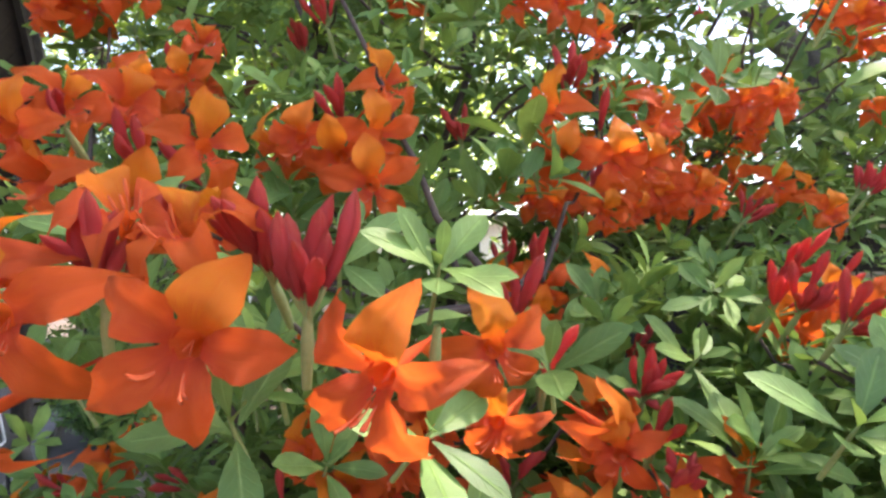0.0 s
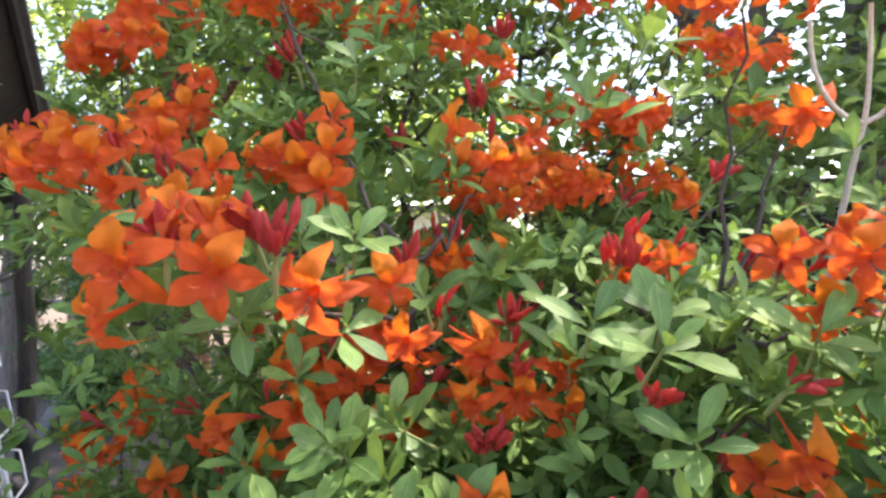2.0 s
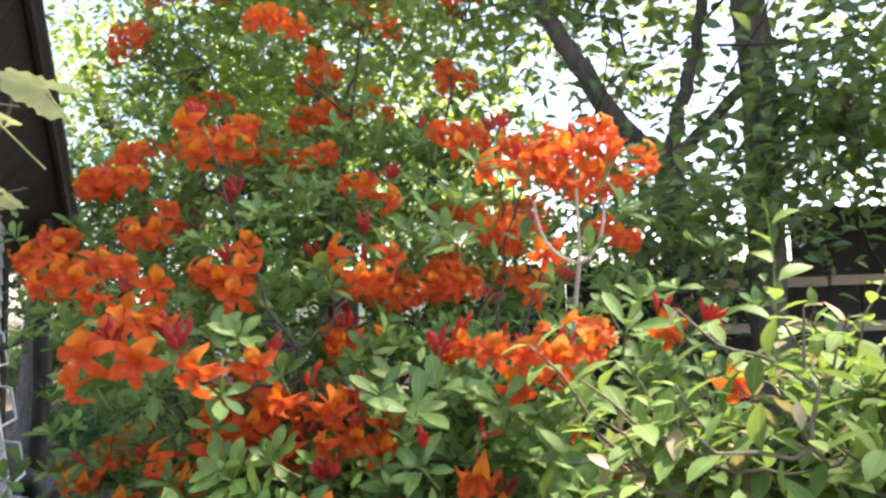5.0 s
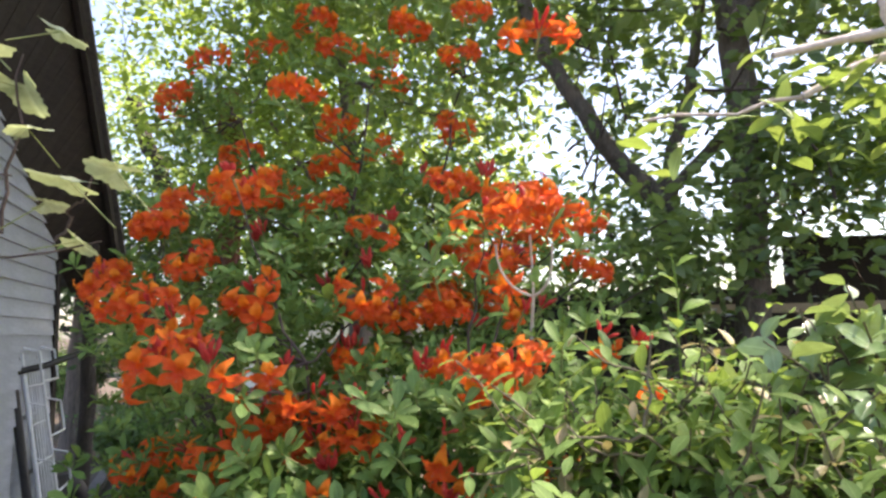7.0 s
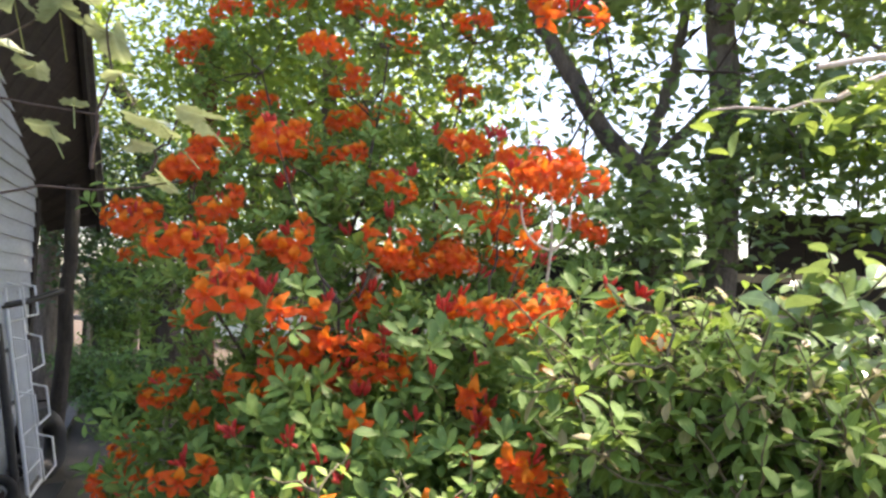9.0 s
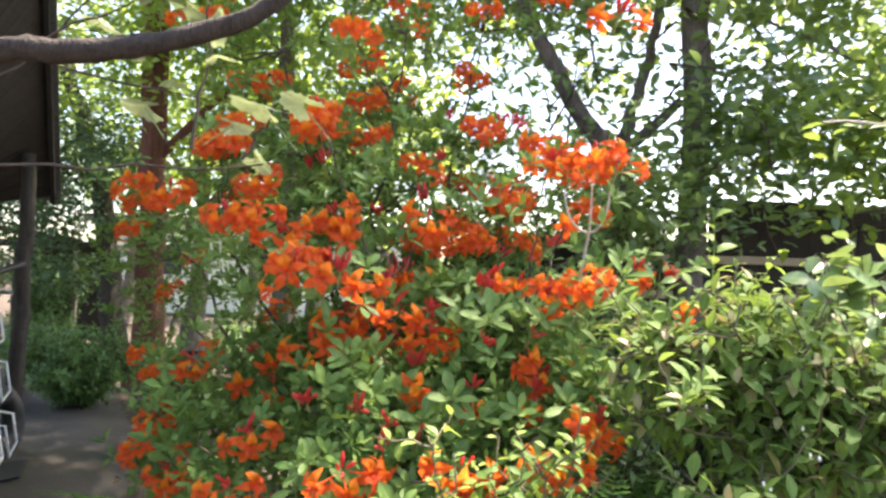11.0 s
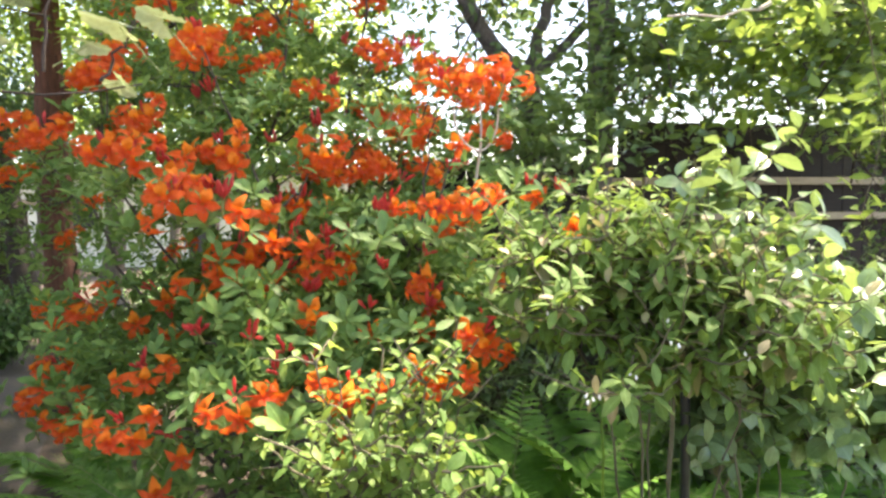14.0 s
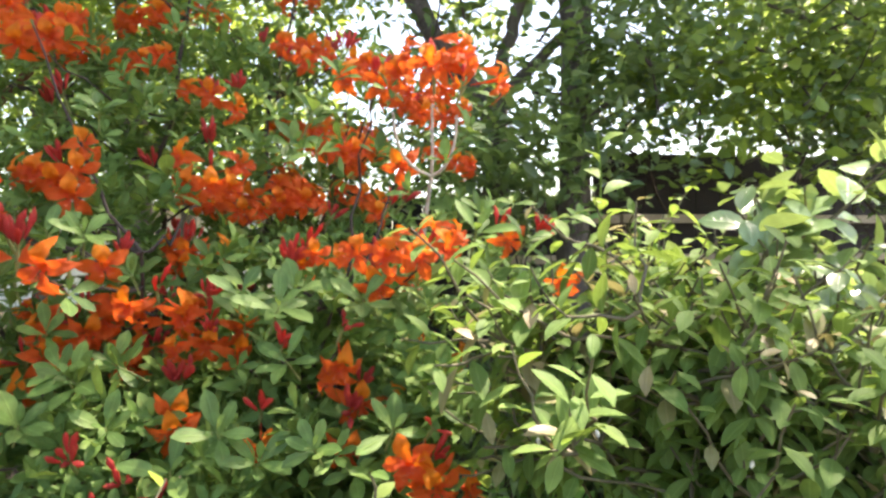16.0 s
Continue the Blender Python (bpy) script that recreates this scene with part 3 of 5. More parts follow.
crown(big, "spray", [(2.45, 2.3, 2.55, 0.5), (2.2, 2.2, 2.75, 0.35), (2.8, 2.3, 2.6, 0.5), (2.0, 2.15, 2.45, 0.25), (3.2, 2.3, 2.5, 0.5), (2.4, 2.0, 2.15, 0.4), (1.95, 2.3, 2.2, 0.3), (2.6, 2.3, 2.1, 0.4), (3.1, 2.2, 2.1, 0.45)], 1300, 0.10, BRIGHT_LEAF, "sparse green leaves against the sky", twigs=TWIG, dense=40, tight=0.65)
crown(fork, "ivy", [(1.30, 2.40, 1.50, 0.20), (1.40, 2.38, 1.78, 0.20), (1.20, 2.42, 1.85, 0.20), (0.95, 2.45, 1.75, 0.18)], 900, 0.066, HEDGE_LEAF, "dark round-leaved climber over the trunk", twigs=TWIG)
crown(fork, "spray", [(0.7, 3.2, 2.95, 0.4), (0.35, 3.1, 2.4, 0.45), (1.0, 3.3, 3.1, 0.4), (1.45, 3.0, 2.9, 0.3), (1.0, 3.0, 2.25, 0.22), (0.2, 3.0, 2.9, 0.4)], 1000, 0.075, TREE_LEAF, "sparse leaves against the sky", twigs=TWIG)
crown(fork, "low_crown", [(1.12, 2.45, 2.42, 0.20), (1.28, 2.5, 2.70, 0.20), (1.05, 2.5, 2.12, 0.20), (1.25, 2.45, 2.08, 0.16), (1.50, 2.45, 2.55, 0.14), (0.75, 2.5, 2.95, 0.22), (1.55, 2.45, 2.10, 0.14)], 440, 0.078, HEDGE_LEAF, "dark leaves on short twigs round the fork", twigs=TWIG, dense=30)
crown(big, "ivy", [(1.95, 2.0, 1.95, 0.16), (1.80, 2.05, 2.3, 0.18), (2.9, 1.95, 2.2, 0.40), (1.60, 2.1, 2.05, 0.16), (1.78, 2.05, 2.15, 0.20), (1.92, 2.0, 2.35, 0.25), (2.05, 2.0, 2.55, 0.22), (1.92, 2.0, 2.8, 0.22), (1.62, 2.1, 1.80, 0.12)], 1900, 0.075, HEDGE_LEAF, "dark round leaves against the trunk", twigs=TWIG)
# out-of-view leaves added to throw shade on the right-hand ferns
crown(big, "high_crown", [(3.0, 1.9, 5.2, 0.5), (3.55, 2.15, 5.3, 0.55), (3.2, 2.3, 5.4, 0.5)], 1500, 0.12, TREE_LEAF)
crown(big, "low_spray", [(1.15, 1.9, 1.82, 0.2), (1.4, 1.93, 1.88, 0.2), (1.30, 1.9, 2.05, 0.12), (1.6, 1.9, 2.12, 0.16), (1.72, 1.9, 2.28, 0.15), (0.95, 1.95, 1.78, 0.18), (2.2, 2.4, 2.14, 0.22), (2.6, 2.4, 2.2, 0.22), (3.0, 2.4, 2.16, 0.22), (3.4, 2.4, 2.2, 0.26), (1.9, 2.45, 2.1, 0.18), (2.4, 2.2, 2.35, 0.25), (3.0, 2.2, 2.35, 0.28)], 2300, 0.072, TREE_LEAF, "round mid-green leaves on hanging twigs", twigs=TWIG)
red = tree("red_barked_tree", "thick red-brown barked tree beside the path", (-2.55, 7.0, 0), [
    ("trunk", [(-2.55, 7.0, 0), (-2.55, 7.0, 1.5), (-2.62, 7.0, 4.5)], 0.165, 0.14),
    ("limb", [(-2.58, 7.0, 2.6), (-1.8, 6.8, 3.4), (-1.0, 6.9, 3.8)], 0.06, 0.02)], RED_BARK)
crown(red, "crown", [(-2.4, 7.0, 4.6, 1.3), (-1.2, 6.8, 4.2, 1.0), (-3.4, 7.2, 3.9, 0.9), (-0.4, 6.8, 3.3, 0.9), (-3.4, 6.6, 5.0, 1.0), (-2.6, 6.8, 5.5, 1.1), (-4.0, 7.5, 5.6, 1.0)], 6800, 0.10, BRIGHT_LEAF, twigs=TWIG)
back = tree("leaning_tree", "dark leaning tree trunk behind the path", (-3.60, 9.0, 0), [
    ("trunk", [(-3.60, 9.0, 0), (-3.66, 9.0, 0.8), (-3.80, 9.0, 1.9), (-3.98, 9.0, 2.8), (-4.25, 9.0, 3.6), (-4.9, 9.0, 5.2)], 0.17, 0.11),
    ("limb", [(-3.75, 9.0, 1.6), (-4.4, 8.8, 1.72), (-5.4, 8.6, 1.9)], 0.07, 0.04)], DARK_BARK)
crown(back, "crown", [(-4.2, 9.0, 4.2, 1.3), (-3.2, 9.4, 3.2, 0.7), (-5.4, 8.8, 3.6, 1.2)], 2600, 0.11, TREE_LEAF, twigs=TWIG)
evergreen = tree("evergreen_tree", "dark evergreen tree beyond the shed", (-4.7, 7.6, 0), [
    ("trunk", [(-4.7, 7.6, 0), (-4.7, 7.6, 2.0), (-4.75, 7.6, 5.0)], 0.17, 0.08)], BARK)
crown(evergreen, "crown", [(-4.7, 7.6, 2.4, 0.9), (-4.9, 7.6, 3.6, 0.9), (-4.2, 7.8, 3.0, 0.5), (-3.9, 8.3, 2.6, 0.6), (-3.6, 8.5, 3.3, 0.5), (-4.2, 8.0, 2.0, 0.5), (-3.35, 6.5, 1.3, 0.42), (-3.6, 6.7, 1.8, 0.45), (-3.3, 7.6, 2.6, 0.45), (-2.9, 8.0, 2.0, 0.4)], 11500, 0.085, CONIFER)
# unseen tree: its thin high crown is added to soften sun on the azalea
tall = tree("tall_tree", "unseen tall tree added behind the fence to thin out the sun", (6.4, 4.9, 0), [
    ("trunk", [(6.4, 4.9, 0), (6.3, 4.8, 4.0), (5.9, 4.4, 8.0), (5.2, 3.7, 11.0)], 0.22, 0.08),
    ("limb", [(6.0, 4.5, 7.4), (5.2, 3.6, 9.4), (4.5, 3.0, 10.8)], 0.08, 0.03),
    ("limb", [(6.25, 4.75, 5.5), (7.4, 5.2, 7.5), (8.0, 5.4, 9.5)], 0.08, 0.03)], BARK)
# the last six blobs dim the sun on the berry shrub and right-hand ferns
crown(tall, "crown", [(4.75, 3.3, 11.0, 0.75), (4.3, 3.0, 10.8, 0.55), (5.0, 3.9, 11.2, 0.7), (4.4, 3.7, 11.1, 0.6), (6.45, 3.0, 11.0, 0.45), (6.8, 3.4, 11.0, 0.5), (5.36, 2.30, 11.0, 0.40), (5.30, 2.34, 11.2, 0.32), (5.26, 2.15, 10.8, 0.32), (5.42, 2.15, 11.0, 0.26)], 1950, 0.12, TREE_LEAF, dense=14, tight=0.65)
far_trees = [(-1.0, 6.6, BRIGHT_LEAF), (-2.9, 10.5, BRIGHT_LEAF), (-5.5, 15.0, BRIGHT_LEAF), (-1.0, 11.0, BRIGHT_LEAF), (-3.2, 17.5, TREE_LEAF), (10.5, 5.0, TREE_LEAF), (6.8, 5.5, TREE_LEAF), (9.0, 8.0, TREE_LEAF), (-8.5, 12.0, TREE_LEAF), (0.2, 16.0, BRIGHT_LEAF)]
for x, y, mat in far_trees:
    t = tree("background_tree", "leafy broadleaf tree standing behind the garden", (x, y, 0), [
        ("trunk", [(x, y, 0), (x + 0.1, y, 2.0), (x - 0.1, y, 4.5)], 0.16, 0.08),
        ("limb", [(x, y, 2.2), (x + 0.9, y - 0.2, 3.4)], 0.06, 0.02),
        ("limb", [(x, y, 2.6), (x - 0.9, y - 0.2, 3.9)], 0.06, 0.02)], BARK)
    tagged(t, group="background trees")
    crown(t, "crown", [(x, y, 4.4, 1.7), (x + 1.2, y - 0.3, 3.6, 1.1), (x - 1.2, y - 0.3, 3.9, 1.2), (x, y - 0.4, 2.7, 0.9), (x + 0.4, y, 6.2, 1.5)], 4200, 0.16, mat)

# ---------------------------------------------------------------- neighbouring house, far behind
house = thing("neighbour_house", (-4.0, 19.0, 0), "pale rendered neighbouring house seen through foliage", "house")
part("wall", Geo().add(*box((-3.5, 0, 0), (6, 6, 2.5))).mesh("wall", [PALE_WALL], False), house)
part("roof", Geo().add(*box((-3.9, -0.5, 2.5), (6.4, 6.4, 2.7))).mesh("roof", [SHINGLE], False), house)
for x in (-2.4, 0.6, 3.6):
    w = part("window", Geo().add(*box((x, -0.06, 1.0), (x + 1.1, 0.0, 2.1))).mesh("window", [WHITE_WIRE], False), house)
    part("pane", Geo().add(*box((x + 0.08, -0.07, 1.08), (x + 1.02, -0.055, 2.02))).mesh("pane", [BLACK_METAL], False), w, "dark glass pane")


# ---------------------------------------------------------------- open shelter behind the evergreen
shelter = thing("open_shelter", (-5.3, 10.6, 0), "dark open garden shelter with pale posts", "shelter")
part("roof", Geo().add(*box((-1.3, -0.5, 1.62), (0.75, 1.6, 1.72))).mesh("roof", [DARK_WOOD], False), shelter)
part("back_wall", Geo().add(*box((-1.2, 1.4, 0), (0.65, 1.46, 1.62))).mesh("back_wall", [DARK_WOOD], False), shelter)
for x in (-1.15, -0.2, 0.58):
    part("post", Geo().add(*box((x, -0.4, 0), (x + 0.07, -0.33, 1.62))).mesh("post", [PALE_WOOD], False), shelter, "pale wooden post")
part("shelf", Geo().add(*box((-1.1, -0.3, 0.84), (0.5, 0.3, 0.89))).mesh("shelf", [PALE_WALL], False), shelter, "pale shelf board")

# ---------------------------------------------------------------- shrubs
def grow(name, label, category, base, tips, leaf, size, step, mats, bark, twigs=5, reach=0.14, stem_r=0.007, start=0.35, droop=0.0, group="", up=0.7, hubs=0, sides=5, rise=0.62):
    """A shrub of bent stems from a base to the given tips, each with side twigs and leaves set along them."""
    t = thing(name, base, label, category, group)
    base = np.array(base, float)
    heads = []
    for k in range(hubs):
        far = np.array(tips[k * len(tips) // hubs], float)
        knot = base + (far - base) * (0.55, 0.55, rise)
        q = bow(base + np.r_[rng.normal(0, 0.03, 2), 0], knot, 9, (0, 0, 0.04), 0.012)
        part("stem", Geo().add(*tube(q - base, np.linspace(stem_r * 1.5, stem_r, 9), 6)).mesh("stem", [bark]), t)
        heads += [q[5], q[-1]]
    for tip in tips:
        tip = np.array(tip, float)
        far = np.linalg.norm(tip - base)
        foot = base + np.r_[rng.normal(0, 0.06, 2), 0]
        if hubs:
            foot = heads[int(np.argmin([np.linalg.norm(h - tip) + 0.5 * max(0, h[2] - tip[2] + 0.1) for h in heads]))]
        p = bow(foot, tip, 12, ((foot - tip) * (0.10, 0.10, -0.06)), 0.012)
        stems = [(p, np.linspace(stem_r, 0.0018, 12))]
        for k in range(twigs):
            i = int(rng.uniform(start, 0.97) * 11)
            w = unit(rng.normal(size=3) * (1, 1, 0.5) + unit(tip - base) * 0.7)
            q = bow(p[i], p[i] + w * reach * rng.uniform(0.6, 1.3), 6, (0, 0, -droop), 0.004)
            stems.append((q, np.linspace(0.0028, 0.0012, 6)))
        g = Geo()
        for q, r in stems:
            g.add(*tube(q - base, r, sides))
        part("stem", g.mesh("stem", [bark]), t)
        g = Geo()
        for k, (q, r) in enumerate(stems):
            seg = np.r_[0, np.cumsum(np.linalg.norm(np.diff(q, axis=0), axis=1))]
            s = np.arange(seg[-1] * (start if k == 0 else 0.1), seg[-1] + step * 0.5, step)
            if not len(s):
                continue
            pl = np.stack([np.interp(s, seg, q[:, i]) for i in range(3)], 1)
            ax = unit(np.gradient(q, axis=0))
            ax = np.stack([np.interp(s, seg, ax[:, i]) for i in range(3)], 1)
            turn = np.arange(len(s)) * 2.4 + rng.uniform(0, 6)
            a = unit(np.cross(ax, (0.3, 0.2, 0.93)))
            b = np.cross(ax, a)
            side = np.cos(turn)[:, None] * a + np.sin(turn)[:, None] * b
            d = unit(side * 1.15 + ax * rng.uniform(0.2, 0.75, (len(s), 1)) + (0, 0, -0.08) + rng.normal(0, 0.18, side.shape))
            nn = unit(rng.normal(0, 0.35, side.shape) + (0, 0, up) + ax * 0.5)
            sc = size * rng.uniform(0.65, 1.15, len(s)) * np.interp(s / seg[-1], [0, 0.8, 1], [1, 1, 0.65])
            which = rng.choice(len(mats), len(s), p=[m[1] for m in mats])
            if len(mats) > 1 and k == 0:  # young leaves at the stem's end
                which[(s > 0.8 * seg[-1]) & (rng.random(len(s)) < 0.55)] = 1
            for mi in range(len(mats)):
                o = which == mi
                if o.any():
                    scatter(g, leaf, pl[o] - base, frames_of(d[o], nn[o]), sc[o], mi)
        part("foliage", g.mesh("foliage", [m[0] for m in mats]), t, kind="stuff")
    return t


def cloud_tips(mid, radius, n, low=-1.0):
    out = []
    while len(out) < n:
        q = unit(rng.normal(size=3)) * rng.uniform(0.55, 1)
        if q[2] > low:
            out.append(np.array(mid) + q * radius)
    return out


OVAL = leaf_shape(1.0, 0.42, 5, 0.25, 0.22, 0.52, 0.85)
ROUND = leaf_shape(1.0, 0.58, 5, 0.22, 0.18, 0.50, 0.7)
SMALL = leaf_shape(1.0, 0.52, 4, 0.25, 0.2, 0.45, 0.9)
FAR_OVAL = leaf_shape(1.0, 0.46, 2, 0.25, 0.22, 0.52, 0.85)
FAR_SMALL = leaf_shape(1.0, 0.54, 2, 0.25, 0.2, 0.5, 0.9)

# berry shrub with young reddish leaves
grow("berry_shrub", "leafy green berry shrub with reddish young leaves", "shrub", (0.95, 0.15, 0),
     cloud_tips((0.84, 0.0, 1.22), (0.40, 0.30, 0.16), 46, -0.7) + [(0.60, 0.02, 1.36), (0.52, 0.0, 1.22), (0.72, 0.08, 1.46), (0.90, 0.35, 1.48), (0.66, -0.10, 1.40), (0.58, -0.24, 1.12), (0.52, 0.02, 1.34), (0.75, 0.15, 1.36), (0.57, 0.11, 1.39), (0.85, -0.13, 1.33)],
     OVAL, 0.052, 0.017, [(SHRUB_LEAF, 0.92), (SHRUB_RED, 0.08)], GREEN_TWIG, 8, 0.15, stem_r=0.0026, start=0.58, droop=0.012, hubs=7, up=2.2, rise=0.78)
# glossy oval-leaved shrub, partly in the sun
grow("glossy_shrub", "shrub with large glossy oval green leaves", "shrub", (1.35, 0.25, 0),
     cloud_tips((1.42, 0.18, 1.06), (0.46, 0.36, 0.22), 40, -0.8) + cloud_tips((1.12, 0.18, 1.23), (0.32, 0.16, 0.16), 40, -0.9) + [(0.95, 0.07, 1.54), (1.035, 0.07, 1.54), (1.0, 0.08, 1.50), (1.05, 0.13, 1.58), (1.08, 0.0, 1.46), (1.2, 0.3, 1.42), (0.98, -0.05, 1.42), (1.3, -0.1, 1.30)],
     ROUND, 0.074, 0.025, [(GLOSSY_LEAF, 1.0)], GREEN_TWIG, 6, 0.15, stem_r=0.0028, start=0.3, hubs=10)
# upright young shoot with yellow-green leaves in pairs
shoot = thing("young_shoot", (0.86, 0.34, 0), "upright young shoot with yellow-green leaves in pairs", "shoot")
SB = np.array((0.86, 0.34, 0.0))
p = bow(SB, (0.828, 0.31, 1.655), 22, (0.012, 0.01, 0), 0.003)
part("stem", Geo().add(*tube(p - SB, np.linspace(0.005, 0.0015, 22), 6)).mesh("stem", [YELLOW_LEAF]), shoot)
for k in range(17):
    z = 1.17 + 0.0285 * k
    q = np.array([np.interp(z, p[:, 2], p[:, i]) for i in range(3)])
    a = k * 1.9 + 0.4
    g = Geo()
    v, f, uv = leaf_shape(0.062 if k < 14 else 0.048, 0.034, 5, 0.3, 0.25, 0.55, 0.8, 0.12)
    turn = frames_of(np.array([[math.cos(a), math.sin(a) * 0.8, 0.30 + 0.03 * k]]), np.array([[0.0, -0.4, 1.0]]))
    scatter(g, (v, f, uv), [q - SB], turn, [rng.uniform(0.8, 1.15)])
    part("leaf", g.mesh("leaf", [YELLOW_LEAF]), shoot)
# small-leaved yellow-green shrub
grow("yellow_green_shrub", "small-leaved yellow-green shrub with thin arching stems", "shrub", (0.26, -0.12, 0),
     cloud_tips((0.27, -0.14, 1.00), (0.20, 0.20, 0.28), 34, -0.9) + [(0.30, -0.36, 0.66), (0.40, -0.30, 0.64), (0.20, -0.30, 0.68), (0.36, -0.40, 0.58), (0.46, -0.05, 1.12), (0.42, -0.1, 1.2), (0.12, -0.05, 1.18)],
     SMALL, 0.036, 0.020, [(YELLOW_LEAF, 1.0)], GREEN_TWIG, 5, 0.11, stem_r=0.0024, start=0.25, hubs=5)
grow("yellow_green_shrub", "small-leaved yellow-green shrub with thin arching stems", "shrub", (0.95, -0.50, 0),
     cloud_tips((0.95, -0.48, 0.58), (0.34, 0.22, 0.24), 34, -0.6),
     SMALL, 0.032, 0.016, [(YELLOW_LEAF, 1.0)], GREEN_TWIG, 8, 0.10, stem_r=0.003, start=0.3, hubs=5)
grow("yellow_green_shrub", "small-leaved yellow-green shrub with thin arching stems", "shrub", (0.34, -0.62, 0),
     cloud_tips((0.27, -0.62, 0.91), (0.31, 0.10, 0.14), 40, -0.6),
     SMALL, 0.034, 0.018, [(YELLOW_LEAF, 1.0)], GREEN_TWIG, 6, 0.09, stem_r=0.003, start=0.25, hubs=4)
grow("yellow_green_shrub", "small-leaved yellow-green shrub with thin arching stems", "shrub", (0.74, -0.66, 0),
     cloud_tips((0.74, -0.64, 0.93), (0.20, 0.09, 0.12), 34, -0.6),
     SMALL, 0.033, 0.018, [(YELLOW_LEAF, 1.0)], GREEN_TWIG, 6, 0.09, stem_r=0.003, start=0.25, hubs=3)
# hedge of dark leaves before the fence, and bushes beside the path
for x, y, z, rx, rz, n in ((2.6, 1.9, 0.85, 0.7, 0.6, 60), (2.2, 1.15, 0.92, 0.6, 0.6, 75), (1.70, 0.95, 0.92, 0.42, 0.48, 55), (3.6, 1.8, 1.4, 0.9, 1.1, 75), (1.85, 1.95, 0.82, 0.45, 0.6, 50), (2.9, 2.35, 0.95, 0.7, 0.5, 40), (1.25, 2.1, 0.9, 0.4, 0.75, 40), (0.95, 1.5, 0.8, 0.3, 0.5, 26), (0.5, 2.9, 0.85, 0.5, 0.7, 36), (-0.4, 3.4, 0.7, 0.5, 0.5, 30), (2.0, 3.7, 1.45, 0.7, 0.55, 46), (3.4, 3.8, 1.5, 0.9, 0.6, 50), (5.2, 4.0, 2.1, 0.9, 0.9, 60), (0.9, 4.2, 1.5, 0.7, 0.7, 46), (1.2, 3.35, 1.55, 0.6, 0.5, 56), (0.45, 3.4, 1.5, 0.5, 0.5, 44), (2.5, 3.35, 1.75, 0.9, 0.42, 60), (3.8, 3.4, 1.80, 0.9, 0.42, 56)):
    grow("hedge_shrub", "dark green broadleaf shrub in front of the fence", "shrub", (x, y, 0), cloud_tips((x, y, z), (rx, 0.5, rz), n, -0.7),
         FAR_OVAL, 0.072, 0.038, [(HEDGE_LEAF, 1.0)], TWIG, 7, 0.2, start=0.3, group="dark shrubs by the fence", sides=3)
for x, y, z, r, n in ((-2.80, 5.75, 0.52, 0.74, 150), (-5.0, 10.2, 1.3, 0.9, 90), (-6.3, 10.0, 1.3, 1.0, 80), (-1.45, 4.3, 0.42, 0.42, 50), (-1.6, 7.8, 0.5, 0.7, 40), (-0.9, 6.2, 0.6, 0.7, 40), (-3.9, 7.2, 0.55, 0.6, 40)):
    grow("low_bush", "low dark green bush beside the garden path", "bush", (x, y, 0), cloud_tips((x, y, z), (r, r, 0.42), n, -0.5),
         FAR_SMALL, 0.070, 0.029, [(BUSH_LEAF, 1.0)], TWIG, 8, 0.14, start=0.25, group="low bushes by the path", sides=3)

# ---------------------------------------------------------------- ferns
def frond(length, width, arch):
    n = 38
    s = np.linspace(0, 1, n)
    rachis = np.stack([0.02 * np.sin(3 * s), length * (s * 0.95), length * (arch * (s - s ** 2.3))], 1)
    g = Geo()
    g.add(*tube(rachis, np.linspace(0.0035, 0.0008, n), 4), m=1)
    tan = unit(np.gradient(rachis, axis=0))
    for side in (-1, 1):
        k = np.arange(4, n)
        w = width * np.sin(np.pi * np.clip(s[k] * 0.93 + 0.06, 0, 1) ** 0.8) ** 0.75
        d = unit(np.stack([np.full(len(k), side * 1.0), 0.28 + 0 * k, -0.12 + 0 * k], 1) + tan[k] * 0.25 + rng.normal(0, 0.05, (len(k), 3)))
        up = unit(np.cross(d, tan[k]) * -side + (0, 0, 0.4))
        up[up[:, 2] < 0] *= -1
        scatter(g, leaf_shape(1.0, 0.19, 5, 0.12, 0.12, 0.32, 0.55, 0.0, 0.03), rachis[k], frames_of(d, up), w)
    return g.mesh("frond", [FERN, STALK])


FRONDS = [frond(0.84, 0.150, 0.36), frond(0.74, 0.140, 0.45), frond(0.90, 0.155, 0.28), frond(0.66, 0.130, 0.5)]


def fern(x, y, n, size, lean=0.0, fan=(0, 360)):
    t = thing("fern", (x, y, 0.01), "green shuttlecock fern with arching feathery fronds", "fern", "ferns under the azalea")
    part("crown", Geo().add(*tube([(0, 0, -0.02), (0, 0, 0.05)], [0.05, 0.02], 8)).mesh("crown", [TWIG]), t)
    for k in range(n):
        a = fan[0] + (fan[1] - fan[0]) / n * (k + 0.5) + rng.uniform(-9, 9)
        part("frond", FRONDS[int(rng.integers(4))], t, place=pose(0, 0, 0.02, rng.uniform(14, 36) + lean, rng.uniform(-9, 9), a) @ Matrix.Scale(size * rng.uniform(0.85, 1.12), 4))


